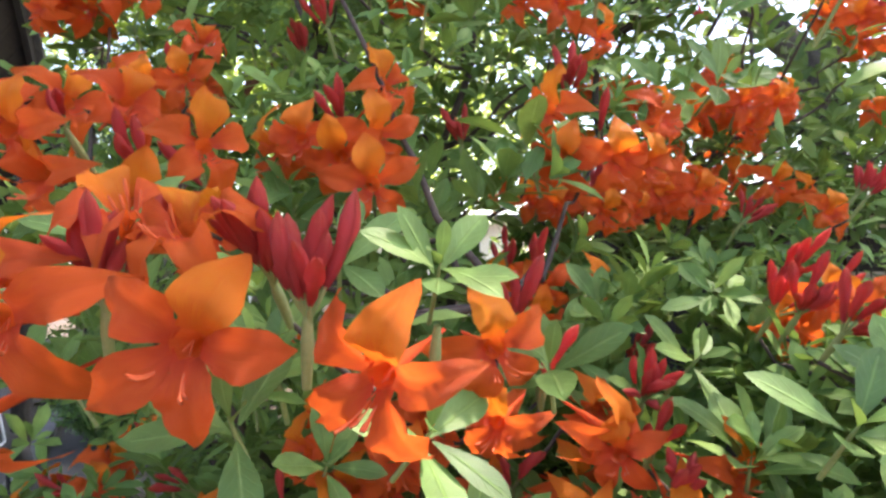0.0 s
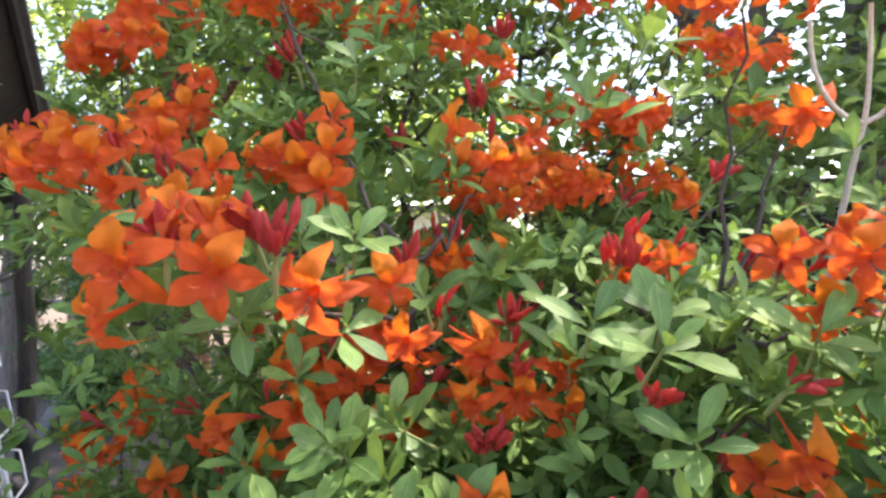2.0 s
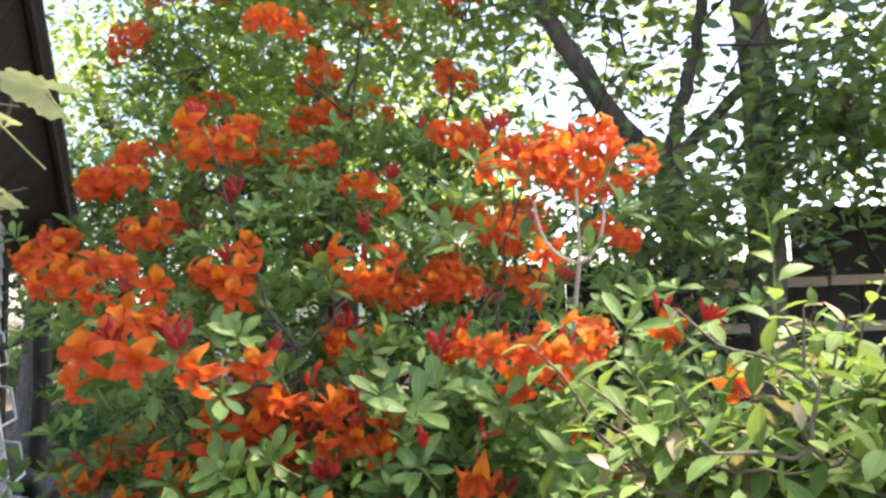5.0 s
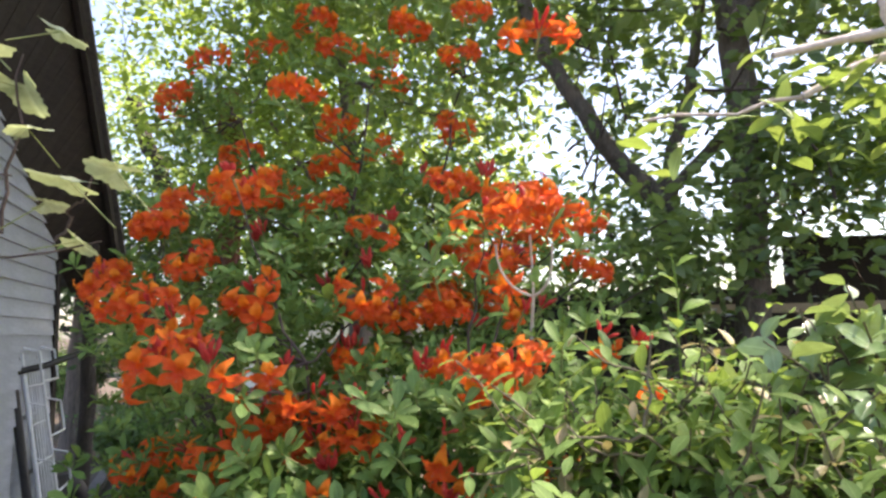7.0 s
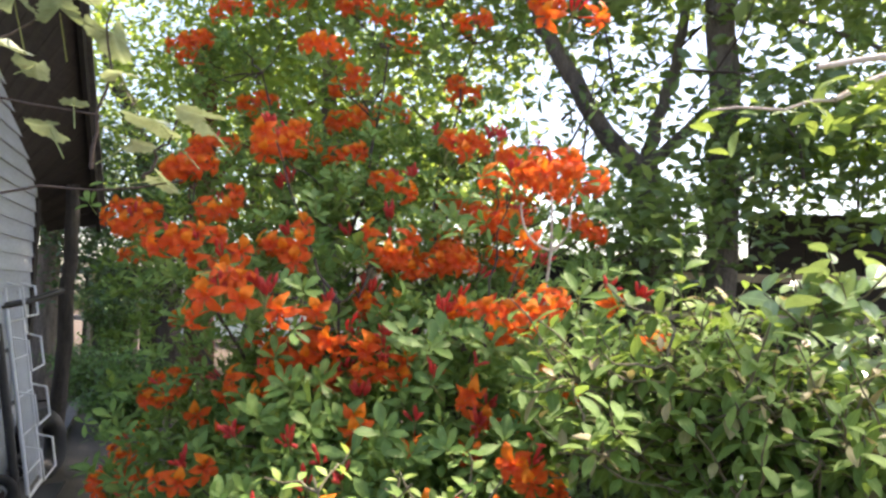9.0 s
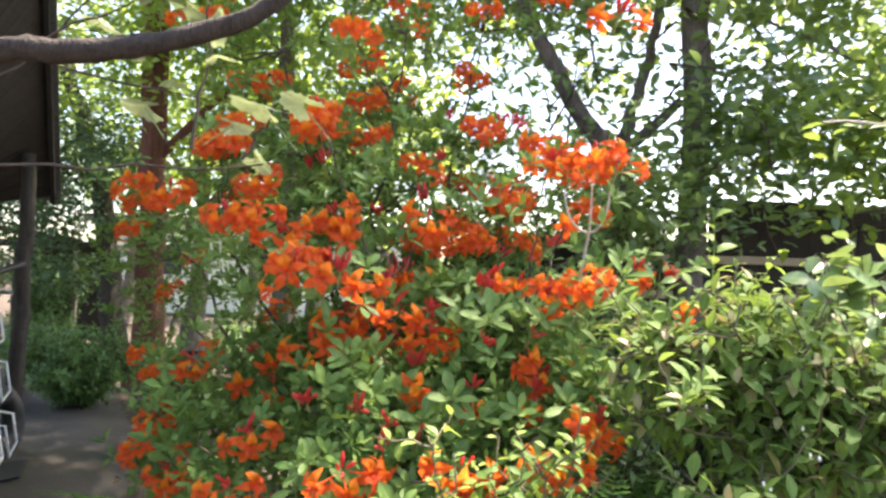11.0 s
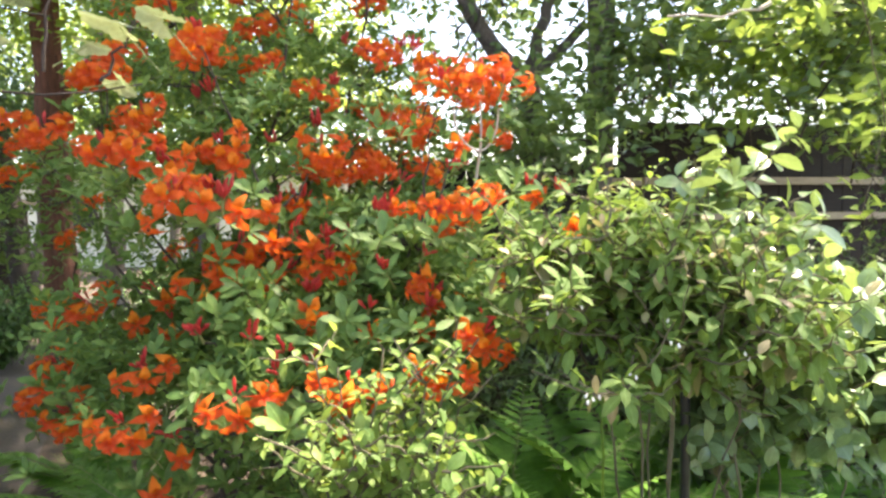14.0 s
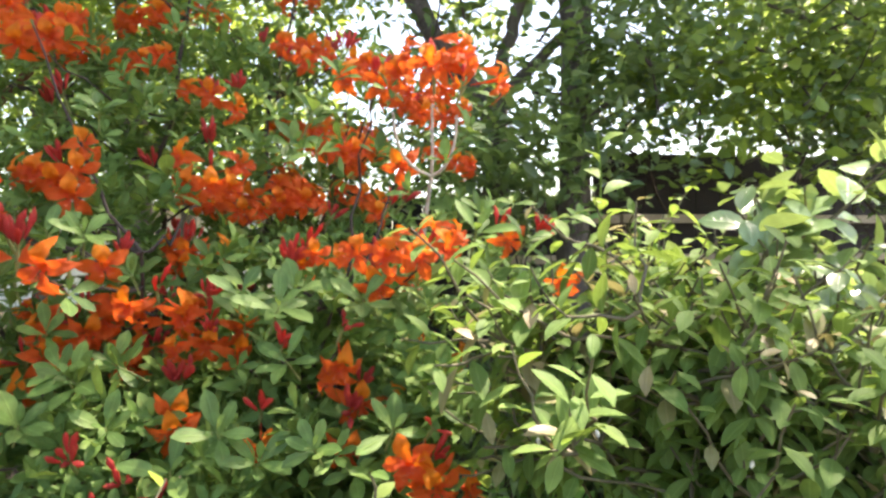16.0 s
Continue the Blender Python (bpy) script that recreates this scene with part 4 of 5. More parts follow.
for x, y, n, size, lean in ((0.05, 1.0, 6, 0.95, 10), (-0.75, 2.0, 6, 0.95, 6), (0.62, 0.70, 9, 1.2, 22), (1.0, 0.80, 9, 1.25, 20),
                            (1.38, 0.75, 10, 1.25, 16), (1.75, 0.8, 9, 1.25, 12), (0.68, 0.22, 9, 1.0, 20), (-1.0, 2.4, 7, 0.9, 4), (2.2, 0.7, 9, 1.2, 8), (1.15, 0.12, 10, 1.05, 18), (0.35, 1.4, 8, 1.0, 10), (0.95, -0.12, 8, 0.8, 10), (1.6, 0.1, 9, 1.0, 12), (0.14, 0.40, 6, 0.7, 6)):
    fern(x, y, n, size, lean)
# ferns that spread out over the path
for x, y, n, size, lean, fan in ((-0.26, 0.92, 6, 0.82, 8, (35, 165)), (-0.42, 1.50, 6, 0.8, 14, (25, 135)), (-0.10, 0.70, 5, 0.72, 2, (95, 215)), (-0.20, 0.50, 7, 0.78, 6, (40, 200)), (-0.36, 1.20, 6, 0.8, 20, (40, 170)), (-0.02, 0.66, 7, 0.95, 24, (30, 170)), (0.10, 0.34, 6, 0.70, 10, (70, 230))):
    fern(x, y, n, size, lean, fan)

# ---------------------------------------------------------------- garden stake
stake = thing("garden_stake", (1.0, 0.2, 0), "thin black metal garden stake among the shrubs", "stake")
part("rod", rods([[(0, 0, 0), (0.0, -0.02, 0.8), (-0.01, -0.03, 1.32)]], 0.012, BLACK_METAL, "rod"), stake)

# ---------------------------------------------------------------- azalea: flowers, buds, leaf whorls
def petal(kind, seed):
    r = np.random.default_rng(seed)
    rows, cols = 10, 7
    s = np.linspace(0, 1, rows)
    wid = 0.0112 * np.sin(np.pi * np.clip(s, 0, 1) ** 0.86) ** 0.9
    wid = np.maximum(wid, np.interp(s, [0, 0.3, 0.5], [0.0048, 0.0066, 0]))
    wid[-1] = 0.0005
    back = r.uniform(0.8, 3.2)
    flare = 0.0365 + r.uniform(-0.002, 0.005)
    if kind:
        wid *= 1.22
    v, uv = [], []
    ph, am = r.uniform(0, 6), r.uniform(0.0024, 0.0048)
    for i, q in enumerate(s):
        rad = 0.0058 + flare * q * (0.92 if kind else 1.0)
        z = 0.021 + 0.017 * math.sin(min(1, q * 1.25) * 1.57) - back * 0.016 * q ** 2.6 + (0.006 * q if kind else 0)
        for j in range(cols):
            u = -1 + 2 * j / (cols - 1)
            x = u * wid[i]
            v.append((x, rad, z + 0.6 * x * x / 0.010 * float(np.interp(q, [0, 0.45, 1], [1, 0.35, -1.0])) - 0.0038 * math.exp(-(u / 0.28) ** 2) * math.sin(3.14 * q) + am * u * math.sin(7 * q + ph) + am * 0.8 * u * u * math.sin(17 * q + ph * 2)))
            uv.append((0.5 + 0.5 * u, q))
    return np.array(v), grid_faces(rows, cols), np.array(uv)


def turned(v, deg, axis="z"):
    a = radians(deg)
    c, s = math.cos(a), math.sin(a)
    m = np.array([[c, -s, 0], [s, c, 0], [0, 0, 1]]) if axis == "z" else np.array([[1, 0, 0], [0, c, -s], [0, s, c]])
    return v @ m.T


def flower_mesh(seed, wide=1.0):
    """A funnel of five petals that opens to +z, its blotched petal to +y, with long stamens."""
    r = np.random.default_rng(seed)
    g = Geo()
    g.add(*tube([(0, 0, -0.044), (0, 0, -0.022), (0, 0, -0.008), (0, 0, 0.012), (0, 0, 0.0225)], [0.0011, 0.0014, 0.0026, 0.0040, 0.0068], 10))
    for k in range(5):
        v, f, uv = petal(k == 0, seed * 10 + k)
        v = v * (1, wide, 1)
        g.add(turned(v, 72 * k + r.uniform(-7, 7)), f, uv, 1 if k == 0 else 0)
    for k in range(4):
        a = r.uniform(-0.9, 0.9)
        tip = np.array([0.016 * math.sin(a), -0.006 - 0.010 * math.cos(a), 0.042 + 0.008 * (k == 3)])
        p = bow((0, 0, 0.012), tip, 7, (0, -0.006, 0))
        g.add(*tube(p, [0.0004] * 5 + [0.0009, 0.0007], 4), m=2)
    return g.mesh("flower", [PETAL, BLOTCH, STAMEN])


def bud_mesh(seed, length):
    r = np.random.default_rng(seed)
    rows, cols = 10, 10
    s = np.linspace(0, 1, rows)
    rad = np.interp(s, [0, 0.12, 0.35, 0.62, 0.85, 1], [0.0011, 0.0022, 0.0033, 0.0049, 0.0034, 0.0003])
    ang = np.arange(cols) / cols * 2 * np.pi
    bend = r.uniform(-0.014, 0.014)
    v, uv = [], []
    for i, q in enumerate(s):
        for a in ang:
            k = rad[i] * (1 + 0.30 * math.cos(5 * a + 3.5 * q) + 0.08 * math.sin(14 * q + seed))
            v.append((k * math.cos(a) + bend * q * q, k * math.sin(a), length * q))
            uv.append((a / 6.2832, q))
    g = Geo()
    g.add(v, grid_faces(rows, cols, True), uv)
    g.add(*tube([(0, 0, -0.014), (0, 0, 0.002)], [0.0011, 0.0014], 5), m=1)
    return g.mesh("bud", [BUD, STALK])


def whorl_mesh(seed, n, size, tilt, rows=7):
    """Leaves in a ring round a shoot tip that points to +z."""
    r = np.random.default_rng(seed)
    g = Geo()
    for k in range(n):
        small = 0.55 if k >= n - 2 else 1.0
        length = size * small * r.uniform(0.8, 1.12)
        v, f, uv = leaf_shape(length, length * r.uniform(0.33, 0.41), rows, 0.22 + r.uniform(-0.1, 0.15), r.uniform(0.02, 0.28), 0.62, 0.72, 0.07, r.uniform(0, 0.02))
        lift = (tilt + r.uniform(-14, 14)) if small == 1 else 62
        v = turned(v, lift, "x")
        g.add(turned(v, 137.5 * k + r.uniform(-12, 12)) + (0, 0, 0.003 * k), f, uv)
    g.add(*tube([(0, 0, -0.045), (0, 0, 0.0), (0, 0, 0.02)], [0.0022, 0.0018, 0.0008], 5), m=1)
    return g


FLOWERS = [flower_mesh(11 + k, 1.0 + 0.06 * (k % 3 - 1)) for k in range(6)]
BUDS = [bud_mesh(31 + k, 0.037 + 0.006 * (k % 3)) for k in range(6)]
WHORL_GEO = [whorl_mesh(51 + k, 6 + k % 4, 0.062 + 0.005 * (k % 3), 18 + 9 * (k % 4)) for k in range(7)]
WHORLS = [g.mesh("leaf_whorl", [AZALEA_LEAF, STALK]) for g in WHORL_GEO]

BASE = np.array([0.05, 1.10, 0.0])
azalea = thing("azalea_bush", BASE, "large flowering azalea with orange blooms and red buds", "azalea")


def basis(axis, up=(0, 0, 1), spin=0.0):
    """A turn that takes +z to axis and +y near up."""
    z = Vector(axis).normalized()
    y = Vector(up) - z * z.dot(Vector(up))
    y = y.normalized() if y.length > 1e-3 else Vector((0, 1, 0))
    return Matrix((y.cross(z), y, z)).transposed().to_4x4() @ Matrix.Rotation(spin, 4, "Z")


KNOB = Geo().add(*tube([(0, 0, -0.035), (0, 0, -0.01), (0, 0, 0.006)], [0.0025, 0.0035, 0.002], 6)).mesh("truss", [STALK])


def truss(x, y, z, flowers, buds, axis=None):
    """One flower head: open flowers round its sides, closed buds at its crown."""
    mid = Vector((x, y, z))
    out = Vector((x - 0.1, y - 1.3, (z - 1.3) * 0.7)).normalized()
    ax = Vector(axis).normalized() if axis else (Vector((0, -0.25, 0.75)) + out * 0.55).normalized()
    head = part("truss", KNOB, azalea, place=Matrix.Translation(mid - Vector(BASE)) @ basis(ax, spin=rng.uniform(0, 6)))
    inv = head.matrix_basis.to_3x3().inverted()
    start = rng.uniform(0, 6.28)
    side = Vector((0, -1, 0.05)) - ax * ax.dot(Vector((0, -1, 0.05)))
    side.normalize()
    other = ax.cross(side)
    flowers += (flowers >= 2 and y > (0.62 if z > 1.45 else 0.9)) + (flowers >= 2 and z < 1.25)
    buds += int(rng.integers(1, 5)) if buds or flowers >= 2 else 0
    for k in range(flowers):
        fan = 1.0 if flowers > 5 else 0.62
        a = (k - (flowers - 1) / 2) / max(flowers, 1) * 6.28 * fan + rng.uniform(-0.25, 0.25)
        lift = rng.uniform(-0.15, 0.75)
        d = (side * math.cos(a) + other * math.sin(a) + ax * lift + Vector((0.05, -0.75, 0.5 * (1.42 - z)))).normalized()
        size = rng.uniform(0.90, 1.08) * (0.95 if y < 0.6 else 1.0)
        m = Matrix.Translation(inv @ ((side * math.cos(a) + other * math.sin(a) + ax * lift).normalized() * 0.046)) @ inv.to_4x4() @ basis(d, spin=rng.uniform(-0.5, 0.5)) @ Matrix.Scale(size, 4)
        part("flower", FLOWERS[int(rng.integers(len(FLOWERS)))], head, place=m)
    for k in range(buds):
        a = start + k * 2.4 + rng.uniform(-0.5, 0.5)
        wide = rng.uniform(0.08, 0.62)
        d = (side * math.cos(a) * wide + other * math.sin(a) * wide + ax * rng.uniform(0.7, 1.3)).normalized()
        m = Matrix.Translation(inv @ (d * rng.uniform(0.008, 0.024))) @ inv.to_4x4() @ basis(d, spin=rng.uniform(0, 6)) @ Matrix.Scale(rng.uniform(0.68, 1.08), 4)
        part("bud", BUDS[int(rng.integers(len(BUDS)))], head, place=m)
    return mid, ax


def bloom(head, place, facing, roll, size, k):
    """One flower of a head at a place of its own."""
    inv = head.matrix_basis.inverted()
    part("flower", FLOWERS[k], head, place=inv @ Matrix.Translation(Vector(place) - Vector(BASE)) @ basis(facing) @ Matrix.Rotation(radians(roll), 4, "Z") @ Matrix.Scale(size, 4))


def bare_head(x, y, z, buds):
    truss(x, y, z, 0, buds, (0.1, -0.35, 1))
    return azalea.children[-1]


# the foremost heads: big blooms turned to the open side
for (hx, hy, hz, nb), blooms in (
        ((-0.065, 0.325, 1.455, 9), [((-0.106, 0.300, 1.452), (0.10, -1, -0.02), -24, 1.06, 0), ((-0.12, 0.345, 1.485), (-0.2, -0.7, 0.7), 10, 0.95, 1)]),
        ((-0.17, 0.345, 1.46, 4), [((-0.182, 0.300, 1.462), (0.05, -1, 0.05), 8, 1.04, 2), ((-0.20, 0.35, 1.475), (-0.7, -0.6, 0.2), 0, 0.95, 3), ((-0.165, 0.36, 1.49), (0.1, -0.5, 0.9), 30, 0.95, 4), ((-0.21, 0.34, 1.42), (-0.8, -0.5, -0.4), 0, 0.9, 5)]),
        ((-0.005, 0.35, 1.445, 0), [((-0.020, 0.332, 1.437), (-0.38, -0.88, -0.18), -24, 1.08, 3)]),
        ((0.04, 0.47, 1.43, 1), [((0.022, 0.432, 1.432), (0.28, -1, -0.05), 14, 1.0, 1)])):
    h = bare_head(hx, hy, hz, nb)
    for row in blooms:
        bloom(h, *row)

# flower heads bough by bough: place, open flowers, buds
MIDDLE_A = [(-0.622, 0.921, 1.675, 4, 0), (-0.342, 0.881, 1.717, 3, 0), (-0.101, 0.688, 1.614, 4, 0), (-0.076, 0.694, 1.31, 3, 0), (-0.075, 0.678, 1.559, 1, 0), (-0.055, 0.678, 1.342, 3, 0), (-0.037, 0.682, 1.273, 2, 0), (0.024, 0.948, 1.639, 0, 3), (0.059, 0.664, 1.262, 2, 0), (0.07, 0.709, 1.263, 2, 0), (0.079, 0.909, 1.469, 0, 4), (0.092, 0.698, 1.357, 2, 1)]
MIDDLE_B = [(0.107, 0.861, 1.465, 1, 2), (0.122, 0.893, 1.47, 2, 2), (0.155, 0.87, 1.686, 0, 6), (0.166, 0.743, 1.61, 4, 0), (0.228, 0.874, 1.348, 0, 3), (0.315, 0.673, 1.423, 0, 4), (0.325, 0.643, 1.426, 0, 5), (0.361, 0.778, 1.436, 1, 4), (0.367, 0.748, 1.457, 1, 3), (0.452, 0.821, 1.435, 1, 1), (0.487, 0.626, 1.413, 0, 4), (0.577, 0.953, 1.555, 0, 3)]
FRONT_A = [(-0.36, 0.56, 1.59, 4, 0), (-0.291, 0.535, 1.585, 3, 0), (-0.224, 0.518, 1.55, 3, 1), (-0.202, 0.595, 1.544, 1, 3), (-0.092, 0.371, 1.472, 0, 6), (0.081, 0.592, 1.373, 2, 1), (0.172, 0.616, 1.353, 0, 7), (0.175, 0.554, 1.294, 2, 2), (0.175, 0.596, 1.317, 3, 2), (0.3, 0.45, 1.28, 0, 4)]
FRONT_B = [(0.323, 0.569, 1.416, 0, 4), (0.39, 0.33, 1.32, 1, 3), (0.463, 0.486, 1.409, 0, 4), (0.464, 0.424, 1.423, 3, 0), (0.525, 0.34, 1.44, 6, 2, (0, -0.4, 1)), (0.55, 0.574, 1.643, 1, 0), (0.62, 0.41, 1.74, 2, 1, (0.5, 0, 1)), (0.729, 0.557, 1.489, 1, 2), (0.789, 0.489, 1.47, 0, 5), (0.82, 0.44, 1.42, 1, 0)]
REAR_A = [(-0.418, 1.077, 1.734, 3, 0), (0.021, 1.447, 1.495, 0, 3), (0.142, 1.063, 1.567, 3, 0), (0.21, 1, 1.57, 2, 1), (0.218, 1.175, 1.508, 0, 3), (0.301, 1.067, 1.572, 2, 0), (0.31, 1.51, 1.69, 6, 0), (0.348, 1.065, 1.571, 5, 0), (0.36, 1.307, 1.608, 5, 0)]
REAR_B = [(0.436, 1.028, 1.527, 0, 3), (0.463, 1.512, 1.711, 1, 0), (0.468, 1.098, 1.713, 3, 0), (0.48, 1.202, 1.711, 3, 0), (0.497, 1.316, 1.72, 3, 0), (0.533, 1.172, 1.59, 2, 0), (0.554, 1.068, 1.532, 1, 0), (0.562, 1.207, 1.735, 1, 2), (0.637, 1.073, 1.573, 0, 4), (0.797, 1.192, 1.697, 4, 0)]
UPPER_A = [(-0.503, 0.987, 1.856, 3, 0), (-0.468, 0.931, 1.841, 3, 0), (-0.45, 1.104, 1.945, 2, 1), (-0.442, 1.027, 1.92, 1, 0), (-0.203, 1.026, 1.787, 0, 4), (-0.187, 0.93, 1.929, 3, 0), (-0.179, 0.957, 1.947, 3, 0), (-0.173, 1.076, 1.923, 3, 0), (-0.169, 0.821, 1.896, 3, 1), (-0.151, 0.668, 1.906, 1, 3), (-0.151, 0.913, 1.789, 0, 4), (-0.044, 1.316, 2.092, 3, 0)]
UPPER_B = [(-0.022, 1.268, 2.077, 3, 0), (-0.015, 1.098, 1.916, 4, 1), (0.155, 0.956, 1.805, 2, 1), (0.211, 0.94, 1.826, 0, 5), (0.27, 1.309, 2.038, 0, 4), (0.32, 1.093, 1.944, 0, 3), (0.358, 1.471, 1.811, 4, 0), (0.37, 1.107, 1.96, 2, 0), (0.378, 1.504, 1.808, 4, 0), (0.395, 1.167, 1.992, 2, 0), (0.471, 1.316, 2.036, 0, 4), (0.481, 0.55, 1.775, 3, 1)]
UPPER_C = [(0.483, 1.035, 1.964, 0, 4), (0.487, 1.16, 2.003, 0, 4), (0.504, 1.839, 1.886, 2, 0), (0.55, 1.452, 1.758, 1, 1), (0.556, 0.947, 1.894, 4, 0), (0.56, 0.39, 1.755, 6, 3, (0, 0, 1)), (0.57, 1.42, 1.765, 2, 1), (0.573, 1.455, 1.781, 2, 1), (0.601, 0.385, 2.125, 2, 0), (0.66, 1.09, 1.83, 5, 1), (0.67, 2, 1.89, 5, 0), (0.79, 1.23, 1.86, 4, 0)]
LOW_A = [(-0.706, 1.054, 0.872, 2, 0), (-0.676, 1.123, 0.945, 4, 1), (-0.541, 0.798, 0.87, 4, 1), (-0.527, 0.977, 1.158, 5, 0), (-0.369, 0.857, 1.134, 1, 0), (-0.316, 0.854, 1.204, 1, 1), (-0.292, 0.342, 0.958, 3, 1), (-0.271, 0.462, 1.052, 2, 3), (-0.26, 0.776, 1.123, 1, 1), (-0.246, 0.396, 0.823, 1, 0), (-0.196, 0.4, 0.9, 1, 3)]
LOW_B = [(-0.153, 0.64, 1.247, 2, 1), (-0.129, 0.372, 1.146, 0, 5), (-0.035, 0.184, 1.047, 2, 2), (-0.03, 0.62, 0.44, 2, 1), (-0.012, 0.381, 1.13, 0, 5), (0.022, 0.625, 0.472, 2, 0), (0.051, 0.256, 1.077, 1, 2), (0.064, 0.355, 1.099, 0, 4), (0.07, -0.035, 0.758, 2, 0), (0.083, 0.453, 0.617, 0, 3), (0.12, 0.277, 1.082, 0, 4), (0.122, 0.483, 1.188, 1, 0)]
LOW_C = [(0.126, 0.516, 1.218, 1, 4), (0.129, 0.513, 1.224, 0, 4), (0.19, -0.027, 1.042, 1, 1), (0.191, 0.015, 1.102, 2, 1), (0.266, 0.396, 1.184, 1, 1), (0.36, -0.01, 1.122, 2, 0), (0.369, 0.437, 1.216, 0, 3), (0.398, 0.323, 1.19, 1, 4), (0.429, 0.381, 1.218, 2, 2), (0.497, 0.185, 1.144, 2, 0), (0.504, 0.192, 1.193, 1, 1), (0.605, 0.632, 1.228, 2, 1)]
TOP = [(-0.3, 1.4, 2.55, 3, 1), (-0.12, 1.37, 2.65, 5, 2), (-0.08, 1.57, 2.29, 4, 1), (-0.076, 0.966, 2.236, 3, 0), (-0.03, 1.34, 2.52, 5, 0), (0, 1.2, 2.2, 1, 4), (0.088, 1.63, 2.206, 2, 0), (0.108, 1.336, 2.474, 3, 0), (0.109, 1.584, 2.211, 1, 1), (0.123, 1.56, 2.472, 3, 0), (0.22, 1.39, 2.61, 7, 0), (0.378, 1.482, 2.253, 6, 0), (0.406, 1.376, 2.487, 5, 0), (0.45, 1.4, 2.66, 5, 0), (0.69, 1.42, 2.58, 4, 0), (0.739, 1.993, 2.155, 0, 4)]
LEFT = [(-1.331, 2.991, 0.913, 3, 0), (-1.13, 2.55, 0.87, 4, 0), (-1.054, 2.532, 1.31, 5, 0), (-1.05, 1.9, 1.6, 5, 0), (-1, 1.85, 1.72, 7, 0), (-0.953, 2.629, 1.484, 4, 0), (-0.914, 1.462, 1.75, 4, 0), (-0.863, 1.82, 2.532, 3, 1), (-0.63, 1.37, 2.37, 5, 1), (-0.61, 1.918, 2.295, 3, 0), (-0.486, 1.32, 2.48, 2, 1), (-0.4, 1.42, 2.16, 5, 0), (-0.339, 1.416, 1.279, 2, 0)]
heads = [truss(*h) for bough in (MIDDLE_A, MIDDLE_B, FRONT_A, FRONT_B, REAR_A, REAR_B, UPPER_A, UPPER_B, UPPER_C, LOW_A, LOW_B, LOW_C, TOP, LEFT) for h in bough]

# stems from the foot, then a twig to every head
knots = []
for k, (x, y, z) in enumerate(((-0.45, 0.85, 1.55), (0.05, 0.62, 1.45), (0.40, 0.55, 1.35), (0.50, 1.25, 1.70), (0.10, 1.25, 2.35), (0.42, 1.45, 2.45), (-0.35, 1.25, 2.25), (-0.80, 1.55, 1.60), (-0.45, 0.85, 0.95), (-0.05, 0.55, 1.05), (0.62, 0.70, 1.30), (-0.95, 2.30, 1.25))):
    foot = BASE + (0.10 * math.cos(k * 2.4), 0.10 * math.sin(k * 2.4), 0)
    p = bow(foot, (x, y, z), 16, (np.array((x, y, z)) - foot) * (-0.10, -0.10, 0.05), 0.018)
    part("stem", Geo().add(*tube(p - BASE, np.linspace(0.014, 0.003, 16), 7, 0.06)).mesh("stem", [TWIG]), azalea)
    knots.append(p[4:])
knots = np.concatenate(knots)
g = Geo()
tips = []
for mid, ax in heads:
    if mid[2] > 1.7 and mid[1] < 0.5:
        continue
    m = np.array(mid) - np.array(ax) * 0.03
    gap = np.linalg.norm(knots - m, axis=1) + 1.2 * np.maximum(0, knots[:, 2] - m[2] + 0.05)
    a = knots[gap.argmin()]
    p = bow(a, m, 9, np.array((0, 0, -0.10)) * np.linalg.norm(m - a), 0.008)
    g.add(*tube(p - BASE, np.linspace(0.0042, 0.0018, 9), 5))
    tips += [(p[i], unit(np.array(ax) + rng.normal(0, 0.5, 3))) for i in (4, 6, 7)]
part("twig_net", g.mesh("twig_net", [TWIG]), azalea, kind="stuff")

# leaf whorls: one below each head, more round it, and a filling of the bush
near, rest = [], []
for mid, ax in heads:
    m, ax = np.array(mid), np.array(ax)
    near.append((m - ax * 0.035, unit(ax + rng.normal(0, 0.12, 3))))
    for k in range(10):
        q = m + rng.normal(0, 0.075, 3) * (1.2, 0.8, 1) + (0, 0.07, -0.06) - ax * 0.02
        (near if k < 2 else rest).append((q, unit((rng.normal(0, 0.45), rng.normal(-0.5, 0.35), 0.9))))
for q, ax in tips:
    rest.append((q + rng.normal(0, 0.03, 3), unit(ax + (0, -0.2, 0.3))))
for mid, rad, n in (((0.0, 1.15, 1.55), (0.62, 0.50, 0.50), 520), ((0.0, 1.45, 2.25), (0.70, 0.42, 0.60), 560), ((-0.25, 0.85, 1.02), (0.46, 0.40, 0.30), 300), ((0.22, 0.50, 1.08), (0.36, 0.26, 0.18), 300), ((0.40, 0.75, 1.32), (0.32, 0.30, 0.18), 190), ((0.0, 1.0, 1.05), (0.5, 0.4, 0.32), 300), ((-0.02, 0.70, 0.70), (0.26, 0.26, 0.20), 60), ((0.46, 0.36, 1.20), (0.20, 0.13, 0.13), 130), ((0.30, 0.33, 1.05), (0.25, 0.1, 0.08), 70), ((-0.9, 2.1, 1.4), (0.42, 0.5, 0.42), 130)):
    for k in range(int((1.7 if mid[2] < 1.9 else 1.0) * n)):
        q = np.array(mid) + unit(rng.normal(size=3)) * (rng.uniform(0.72, 1.0) if k < n else rng.uniform(0.25, 0.7)) * rad
        rest.append((q, unit((rng.normal(0, 0.5) + 0.4 * (q[0] - mid[0]), rng.normal(-0.2, 0.5), 0.8))))
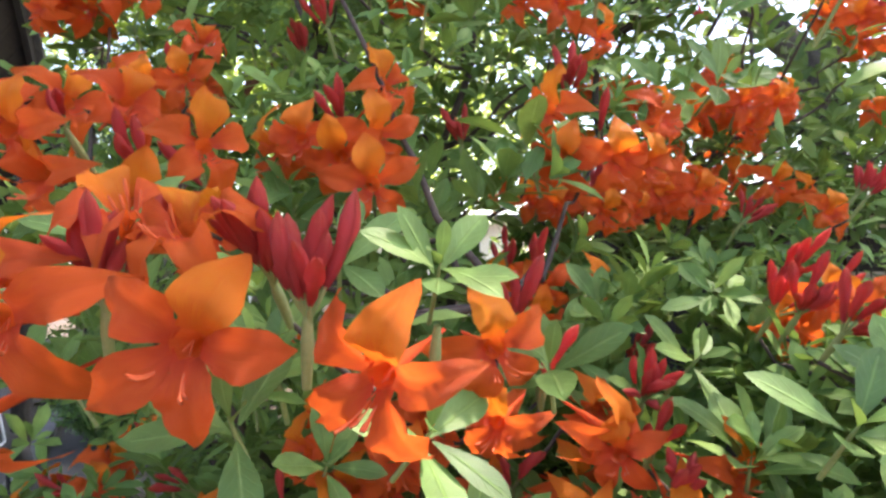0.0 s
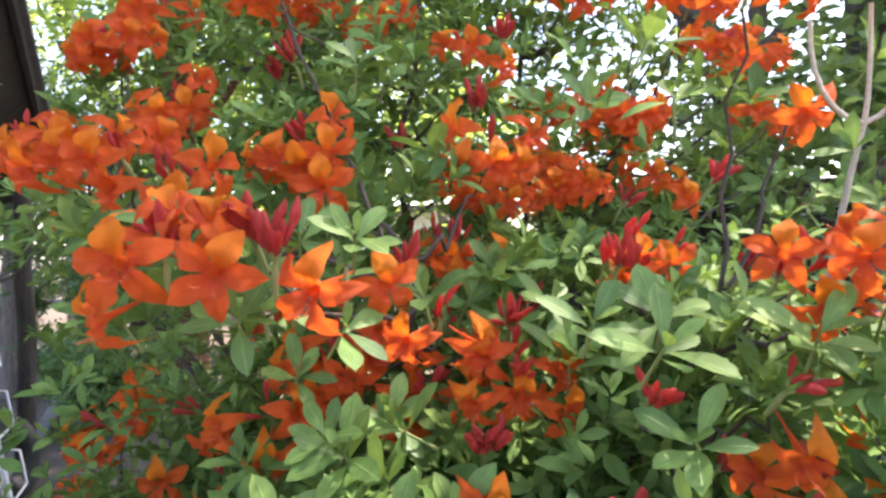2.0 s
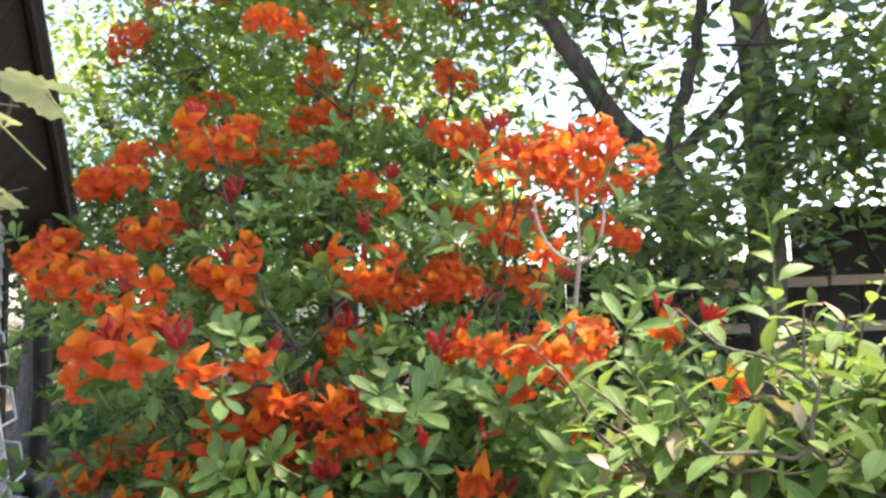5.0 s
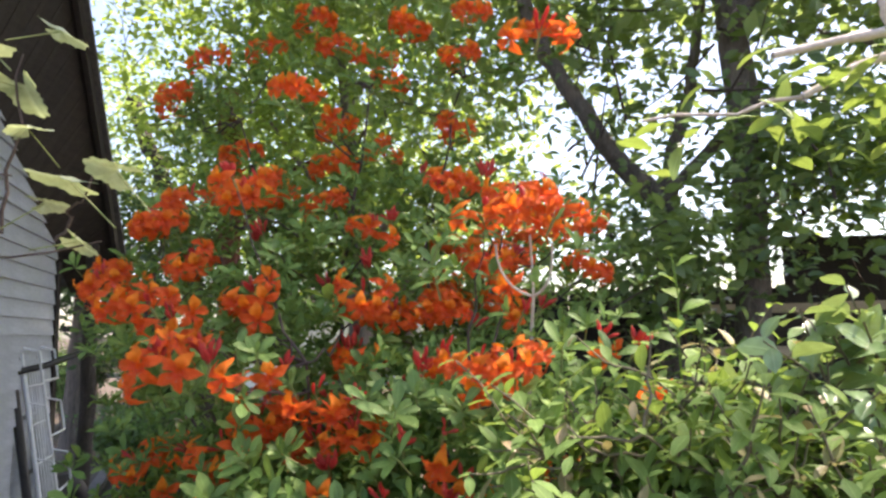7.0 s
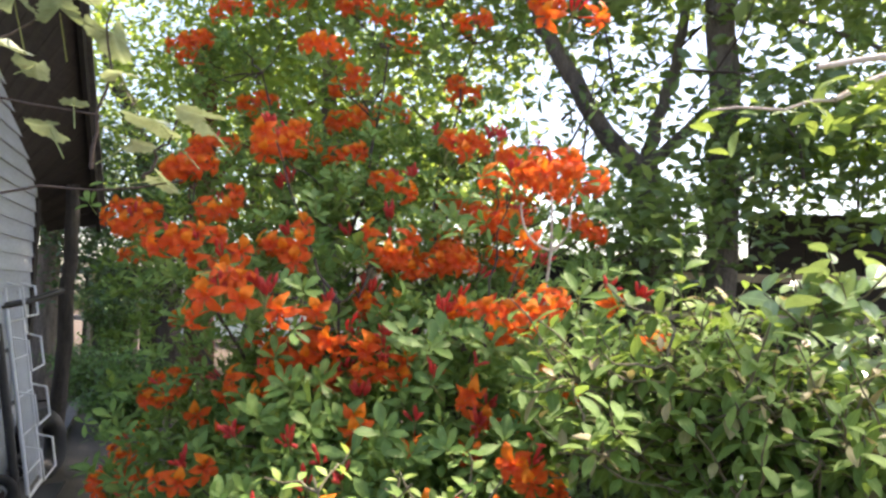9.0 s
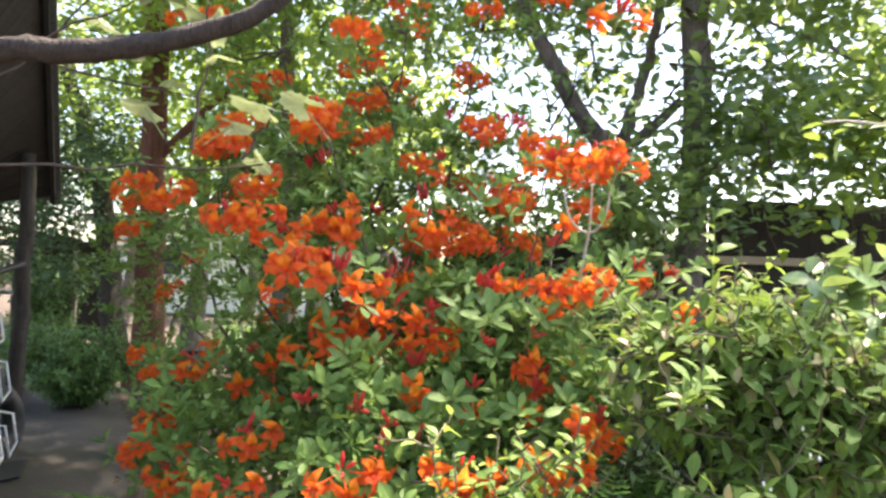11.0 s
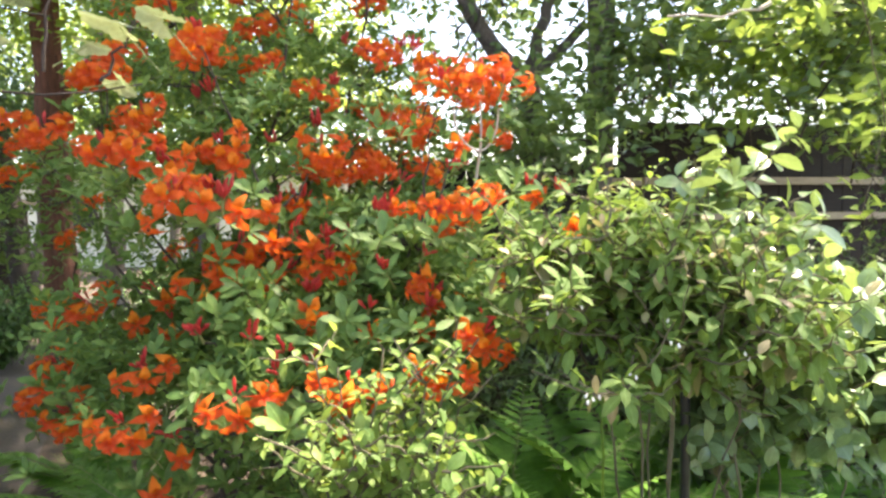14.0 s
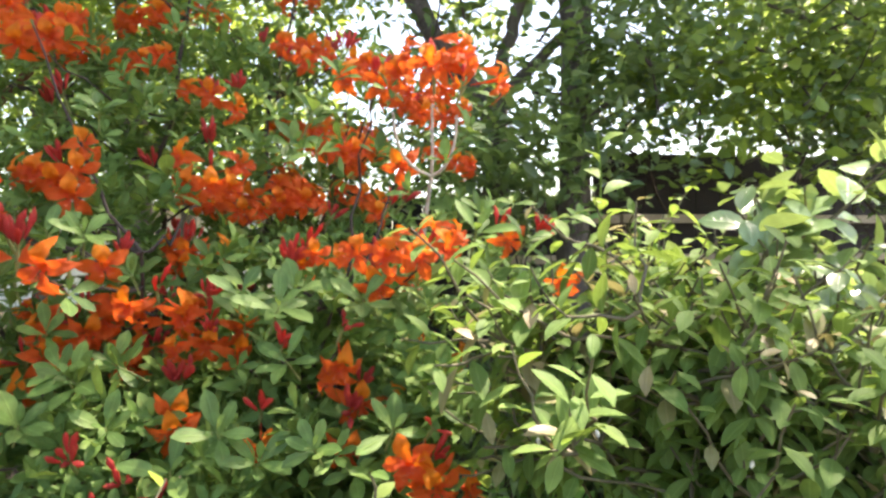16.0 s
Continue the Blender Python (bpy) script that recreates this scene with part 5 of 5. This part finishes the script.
# placed shoots in the open between the flowers
SHOOTS = [(0.066, 0.445, 1.406), (-0.027, 0.478, 1.229), (0.254, 0.574, 1.315), (0.234, 0.409, 1.373), (0.011, 0.572, 1.246), (-0.079, 0.512, 1.478), (-0.195, 0.41, 1.49), (-0.109, 0.608, 1.30), (0.165, 0.755, 1.423), (-0.006, 0.437, 1.469),
          (0.355, 0.994, 1.463), (-0.147, 0.664, 1.543), (-0.11, 0.24, 1.048), (-0.048, 0.486, 1.248), (0.277, 0.55, 1.239), (0.042, 0.74, 1.275), (-0.427, 0.759, 0.924), (0.326, 0.473, 1.373), (0.088, 0.467, 1.161), (0.448, 0.208, 1.186), (-0.547, 0.803, 0.885)]
MORE = [(0.027, 0.431, 1.162), (0.206, 0.293, 1.177), (0.341, 0.203, 1.168), (0.291, 0.373, 1.35), (0.621, 0.355, 1.47), (0.53, 0.402, 1.376), (0.426, 0.339, 1.361), (0.007, 0.912, 1.752), (-0.094, 0.41, 1.178), (0.12, 0.706, 1.38), (0.098, 0.951, 1.78),
        (0.236, 0.676, 1.375), (0.04, 0.533, 1.243), (0.703, 0.591, 1.514), (-0.001, 0.962, 1.802), (-0.015, 0.37, 1.385), (0.309, 0.323, 1.274), (0.723, 0.398, 1.455), (0.14, 0.30, 1.12), (0.26, 0.26, 1.14), (0.40, 0.25, 1.12), (-0.10, 0.33, 1.40)]
MORE += [(-0.01, 0.24, 0.99), (0.06, 0.22, 0.94), (-0.08, 0.26, 0.98), (0.11, 0.22, 1.0), (0.01, 0.23, 0.93), (-0.03, 0.25, 0.95), (0.09, 0.22, 0.98), (-0.14, 0.30, 0.97), (0.19, 0.22, 1.05)]
SHOOTS += MORE
near = [(np.array(q), unit((rng.normal(0, 0.25), -0.65, 0.75))) for q in SHOOTS] + near
HEADS = np.array([np.array(m) for m, _ in heads])


def clear(w):
    """False for a whorl that would stand right before an open flower head."""
    gap = w[0] - HEADS
    before = (gap[:, 1] < 0.03) & (gap[:, 1] > -0.5) & (np.hypot(gap[:, 0] + 0.12 * gap[:, 1], gap[:, 2] - 0.02) < 0.062)
    return not before.any() and not (w[0][2] > 2.0 and w[0][1] < 0.55)


near = near[: len(SHOOTS)] + [w for w in near[len(SHOOTS):] if clear(w)]
rest = [w for w in rest if clear(w)]
near[len(SHOOTS):] = sorted(near[len(SHOOTS):], key=lambda w: w[0][1])
rest += near[300:]
for q, ax in near[:300]:
    part("leaf_whorl", WHORLS[int(rng.integers(len(WHORLS)))], azalea, place=Matrix.Translation(Vector(q - BASE)) @ basis(ax, (0, 1, 0), rng.uniform(0, 6.28)) @ Matrix.Scale(rng.uniform(0.75, 1.08), 4))
g = Geo()
lowp = [whorl_mesh(71 + k, 6 + k % 3, 0.061, 20 + 10 * k, 4) for k in range(4)]
rest = [w for w in rest if w[0][1] > 0.22]
for k, src in enumerate(lowp):
    mine = rest[k::4]
    v, f, uv, m = np.concatenate(src.v), np.concatenate(src.f), np.concatenate(src.uv), np.concatenate(src.m)
    turns = np.array([np.array((basis(ax, (0, 1, 0), rng.uniform(0, 6.28))).to_3x3()) for _, ax in mine])
    leafy = m == 0
    scatter(g, (v, f[leafy], uv), np.array([q for q, _ in mine]) - BASE, turns, rng.uniform(0.6, 1.0, len(mine)))
part("foliage", g.mesh("foliage", [AZALEA_FAR]), azalea, "dense mid-green foliage", kind="stuff")
# pale three-pronged twig below the tallest front head
g = Geo()
for tip in ((0.50, 0.46, 1.70), (0.575, 0.47, 1.72), (0.62, 0.46, 1.70)):
    g.add(*tube(bow((0.58, 0.50, 1.59), tip, 7, ((tip[0] - 0.57) * 0.25, 0, -0.02)) - BASE, np.linspace(0.0034, 0.0024, 7), 6))
g.add(*tube(bow((0.56, 0.60, 1.20), (0.58, 0.50, 1.59), 8, (0, 0.02, 0)) - BASE, np.linspace(0.0052, 0.0037, 8), 6))
part("pale_twig", g.mesh("pale_twig", [PALE_TWIG]), azalea, "pale three-pronged bare twig")

# ---------------------------------------------------------------- vine on the left and cut branch on the right
vine = thing("grape_vine", (-1.35, 0.45, 0), "old grape vine with a dark stem and broad pale leaves", "vine")
VB = np.array((-1.35, 0.45, 0))
stem = np.array([(-1.35, 0.45, 0), (-1.25, 0.2, 0.7), (-1.0, -0.25, 1.35), (-0.62, -0.54, 1.60), (-0.324, -0.63, 1.665), (-0.283, -0.635, 1.660), (-0.197, -0.644, 1.668), (-0.106, -0.653, 1.698), (-0.077, -0.656, 1.722), (-0.07, -0.65, 1.80), (-0.10, -0.55, 2.0)])
s = np.linspace(0, len(stem) - 1, 60)
p = np.stack([np.interp(s, range(len(stem)), stem[:, i]) for i in range(3)], 1)
for _ in range(3):
    p[1:-1] = (p[:-2] + 2 * p[1:-1] + p[2:]) / 4
part("stem", Geo().add(*tube(p - VB, np.linspace(0.016, 0.0055, 60), 9, 0.10)).mesh("stem", [VINE_BARK]), vine)


def vine_leaf(size):
    """A broad toothed leaf with five lobes along +y."""
    n = 40
    a = np.linspace(-2.6, 2.6, n)
    r = size * (0.62 + 0.16 * np.cos(a * 2.4) + 0.05 * np.cos(a * 15)) * (1 - 0.06 * np.abs(a))
    rim = np.stack([r * np.sin(a), 0.25 * size + r * np.cos(a), -0.10 * size * np.sin(a) ** 2 + 0.03 * size * np.cos(5 * a)], 1)
    inner = np.stack([0.45 * r * np.sin(a), 0.25 * size + 0.45 * r * np.cos(a), 0.03 * size * np.cos(5 * a)], 1)
    mid = np.repeat([[0, 0.2 * size, 0.01]], n, 0)
    uv = np.stack([0.5 + 0.5 * np.sin(a), 0.5 + 0.5 * np.cos(a)], 1)
    g = Geo().add(np.concatenate([mid, inner, rim]), grid_faces(3, n), np.concatenate([uv * 0 + 0.5, 0.5 + (uv - 0.5) * 0.45, uv]))
    g.add(*tube([(0, 0.2 * size, 0), (0, -0.3 * size, -0.03), (0, -0.8 * size, -0.06)], 0.0013, 5), m=1)
    return g.mesh("leaf", [VINE_LEAF, STALK])


VL = [vine_leaf(0.085), vine_leaf(0.065), vine_leaf(0.05)]
LEAVES = [(-0.20, 0.10, 1.775, 0), (-0.13, 0.11, 1.79, 1), (-0.31, 0.13, 1.88, 1), (-0.34, 0.12, 1.97, 0), (-0.43, 0.12, 1.99, 0), (-0.40, 0.13, 1.83, 2), (-0.48, 0.12, 1.90, 1), (-0.24, 0.14, 1.69, 2), (-0.38, 0.10, 2.04, 0), (-0.50, 0.10, 2.0, 0), (-0.29, 0.12, 1.75, 2), (-0.56, 0.14, 1.95, 1), (-0.45, 0.16, 1.78, 1), (-0.30, 0.15, 2.08, 1)]
for x, y, z, k in LEAVES:
    part("leaf", VL[k], vine, place=Matrix.Translation(Vector((x, y, z)) - Vector(VB)) @ basis((rng.normal(0, 0.25), rng.normal(0.25, 0.2), 0.9), (rng.normal(0, 1), rng.normal(0, 1), 0.1)))
for a, b in (((-0.95, 0.20, 1.66), (-0.19, 0.15, 1.685)), ((-0.95, 0.2, 1.95), (-0.34, 0.12, 1.80)), ((-0.80, 0.16, 1.84), (-0.40, 0.13, 2.06)), ((-0.9, 0.2, 1.70), (-0.52, 0.14, 2.05)), ((-0.26, 0.13, 1.685), (-0.20, 0.13, 1.80)), ((-0.36, 0.13, 1.70), (-0.33, 0.12, 2.02))):
    part("cane", Geo().add(*tube(bow(a, b, 9, (0, 0, -0.015), 0.006) - VB, np.linspace(0.004, 0.0018, 9), 5)).mesh("cane", [TWIG]), vine)

cut = thing("cut_branch", (1.75, -0.35, 0), "pruned pale branch with sunlit yellow-green leaves", "branch")
CB = np.array((1.75, -0.35, 0))
p = np.array([(1.75, -0.35, 0), (1.76, -0.3, 1.2), (1.5, -0.36, 1.84), (1.15, -0.42, 1.85), (0.95, -0.43, 1.80), (0.90, -0.43, 1.782), (0.86, -0.44, 1.77), (0.82, -0.44, 1.758), (0.77, -0.44, 1.75), (0.72, -0.44, 1.74)])
s = np.linspace(0, len(p) - 1, 54)
q = np.stack([np.interp(s, range(len(p)), p[:, i]) for i in range(3)], 1)
q[1:-1] = (q[:-2] + 2 * q[1:-1] + q[2:]) / 4
part("bough", Geo().add(*tube(q - CB, np.linspace(0.009, 0.003, 54), 8, 0.08)).mesh("bough", [PALE_TWIG]), cut)
for a, b, r in (((0.82, -0.44, 1.758), (0.812, -0.44, 1.79), 0.006), ((0.95, -0.43, 1.80), (0.94, -0.43, 1.83), 0.006), ((0.87, -0.415, 1.775), (0.75, -0.42, 1.71), 0.0045), ((0.87, -0.415, 1.775), (1.2, -0.40, 1.84), 0.005), ((0.75, -0.42, 1.71), (0.62, -0.40, 1.70), 0.002), ((0.9, -0.43, 1.78), (1.02, -0.36, 1.56), 0.0013), ((1.02, -0.36, 1.56), (1.0, -0.34, 1.42), 0.001), ((1.30, -0.385, 1.85), (1.2, -0.14, 1.64), 0.0014)):
    part("stub", Geo().add(*tube(bow(a, b, 6, shake=0.002) - CB, np.linspace(r, r * 0.7, 6), 7)).mesh("stub", [PALE_TWIG if r > 0.0016 else GREEN_TWIG]), cut)
g = Geo()
mids = [(0.82, -0.43, 1.72), (0.79, -0.44, 1.70), (0.83, -0.44, 1.735), (0.76, -0.44, 1.67), (0.76, -0.44, 1.705), (0.93, -0.43, 1.77), (0.83, -0.43, 1.70), (0.92, -0.43, 1.75), (1.04, -0.34, 1.63), (1.03, -0.34, 1.61), (1.05, -0.34, 1.59), (1.04, -0.34, 1.55), (1.0, -0.33, 1.46), (1.0, -0.33, 1.42), (0.72, -0.40, 1.70), (0.66, -0.38, 1.69), (1.16, -0.12, 1.64), (1.18, -0.13, 1.58), (1.19, -0.12, 1.61)]
for m in mids:
    n = 8
    d, nn = spread(n, 0.8)
    scatter(g, OVAL, np.array(m) + rng.normal(0, 0.018, (n, 3)) - CB, frames_of(d, nn), rng.uniform(0.022, 0.042, n) * (1.35 if m[1] > -0.2 else 1.0))
part("foliage", g.mesh("foliage", [YELLOW_LEAF]), cut, "bright yellow-green leaves", kind="stuff")

# ---------------------------------------------------------------- white bell flowers on the berry shrub
bells = thing("bell_flower_cluster", (0.56, -0.26, 1.13), "tiny white bell flowers hanging on a green shrub", "flowers")
bell = Geo().add(*tube([(0, 0, 0.004), (0, 0, 0), (0, 0, -0.006), (0, 0, -0.010), (0, 0, -0.011)], [0.001, 0.0035, 0.0045, 0.003, 0.0033], 8)).mesh("bell", [WHITE_BELL])
for x, y, z in ((0.0, 0, 0), (0.012, 0.004, -0.008), (0.022, 0, -0.004), (0.006, 0.01, -0.014), (0.16, 0.02, 0.075), (0.175, 0.02, 0.07), (0.10, 0.05, 0.02), (0.112, 0.05, 0.012), (0.33, 0.06, 0.04), (0.34, 0.06, 0.03), (0.20, 0.10, 0.10), (0.05, 0.2, 0.12), (0.06, 0.21, 0.11), (0.075, 0.2, 0.115), (0.02, 0.24, 0.10)):
    part("bell", bell, bells, place=pose(x, y, z, rng.uniform(-25, 25), rng.uniform(-25, 25), 0) @ Matrix.Scale(0.55, 4))
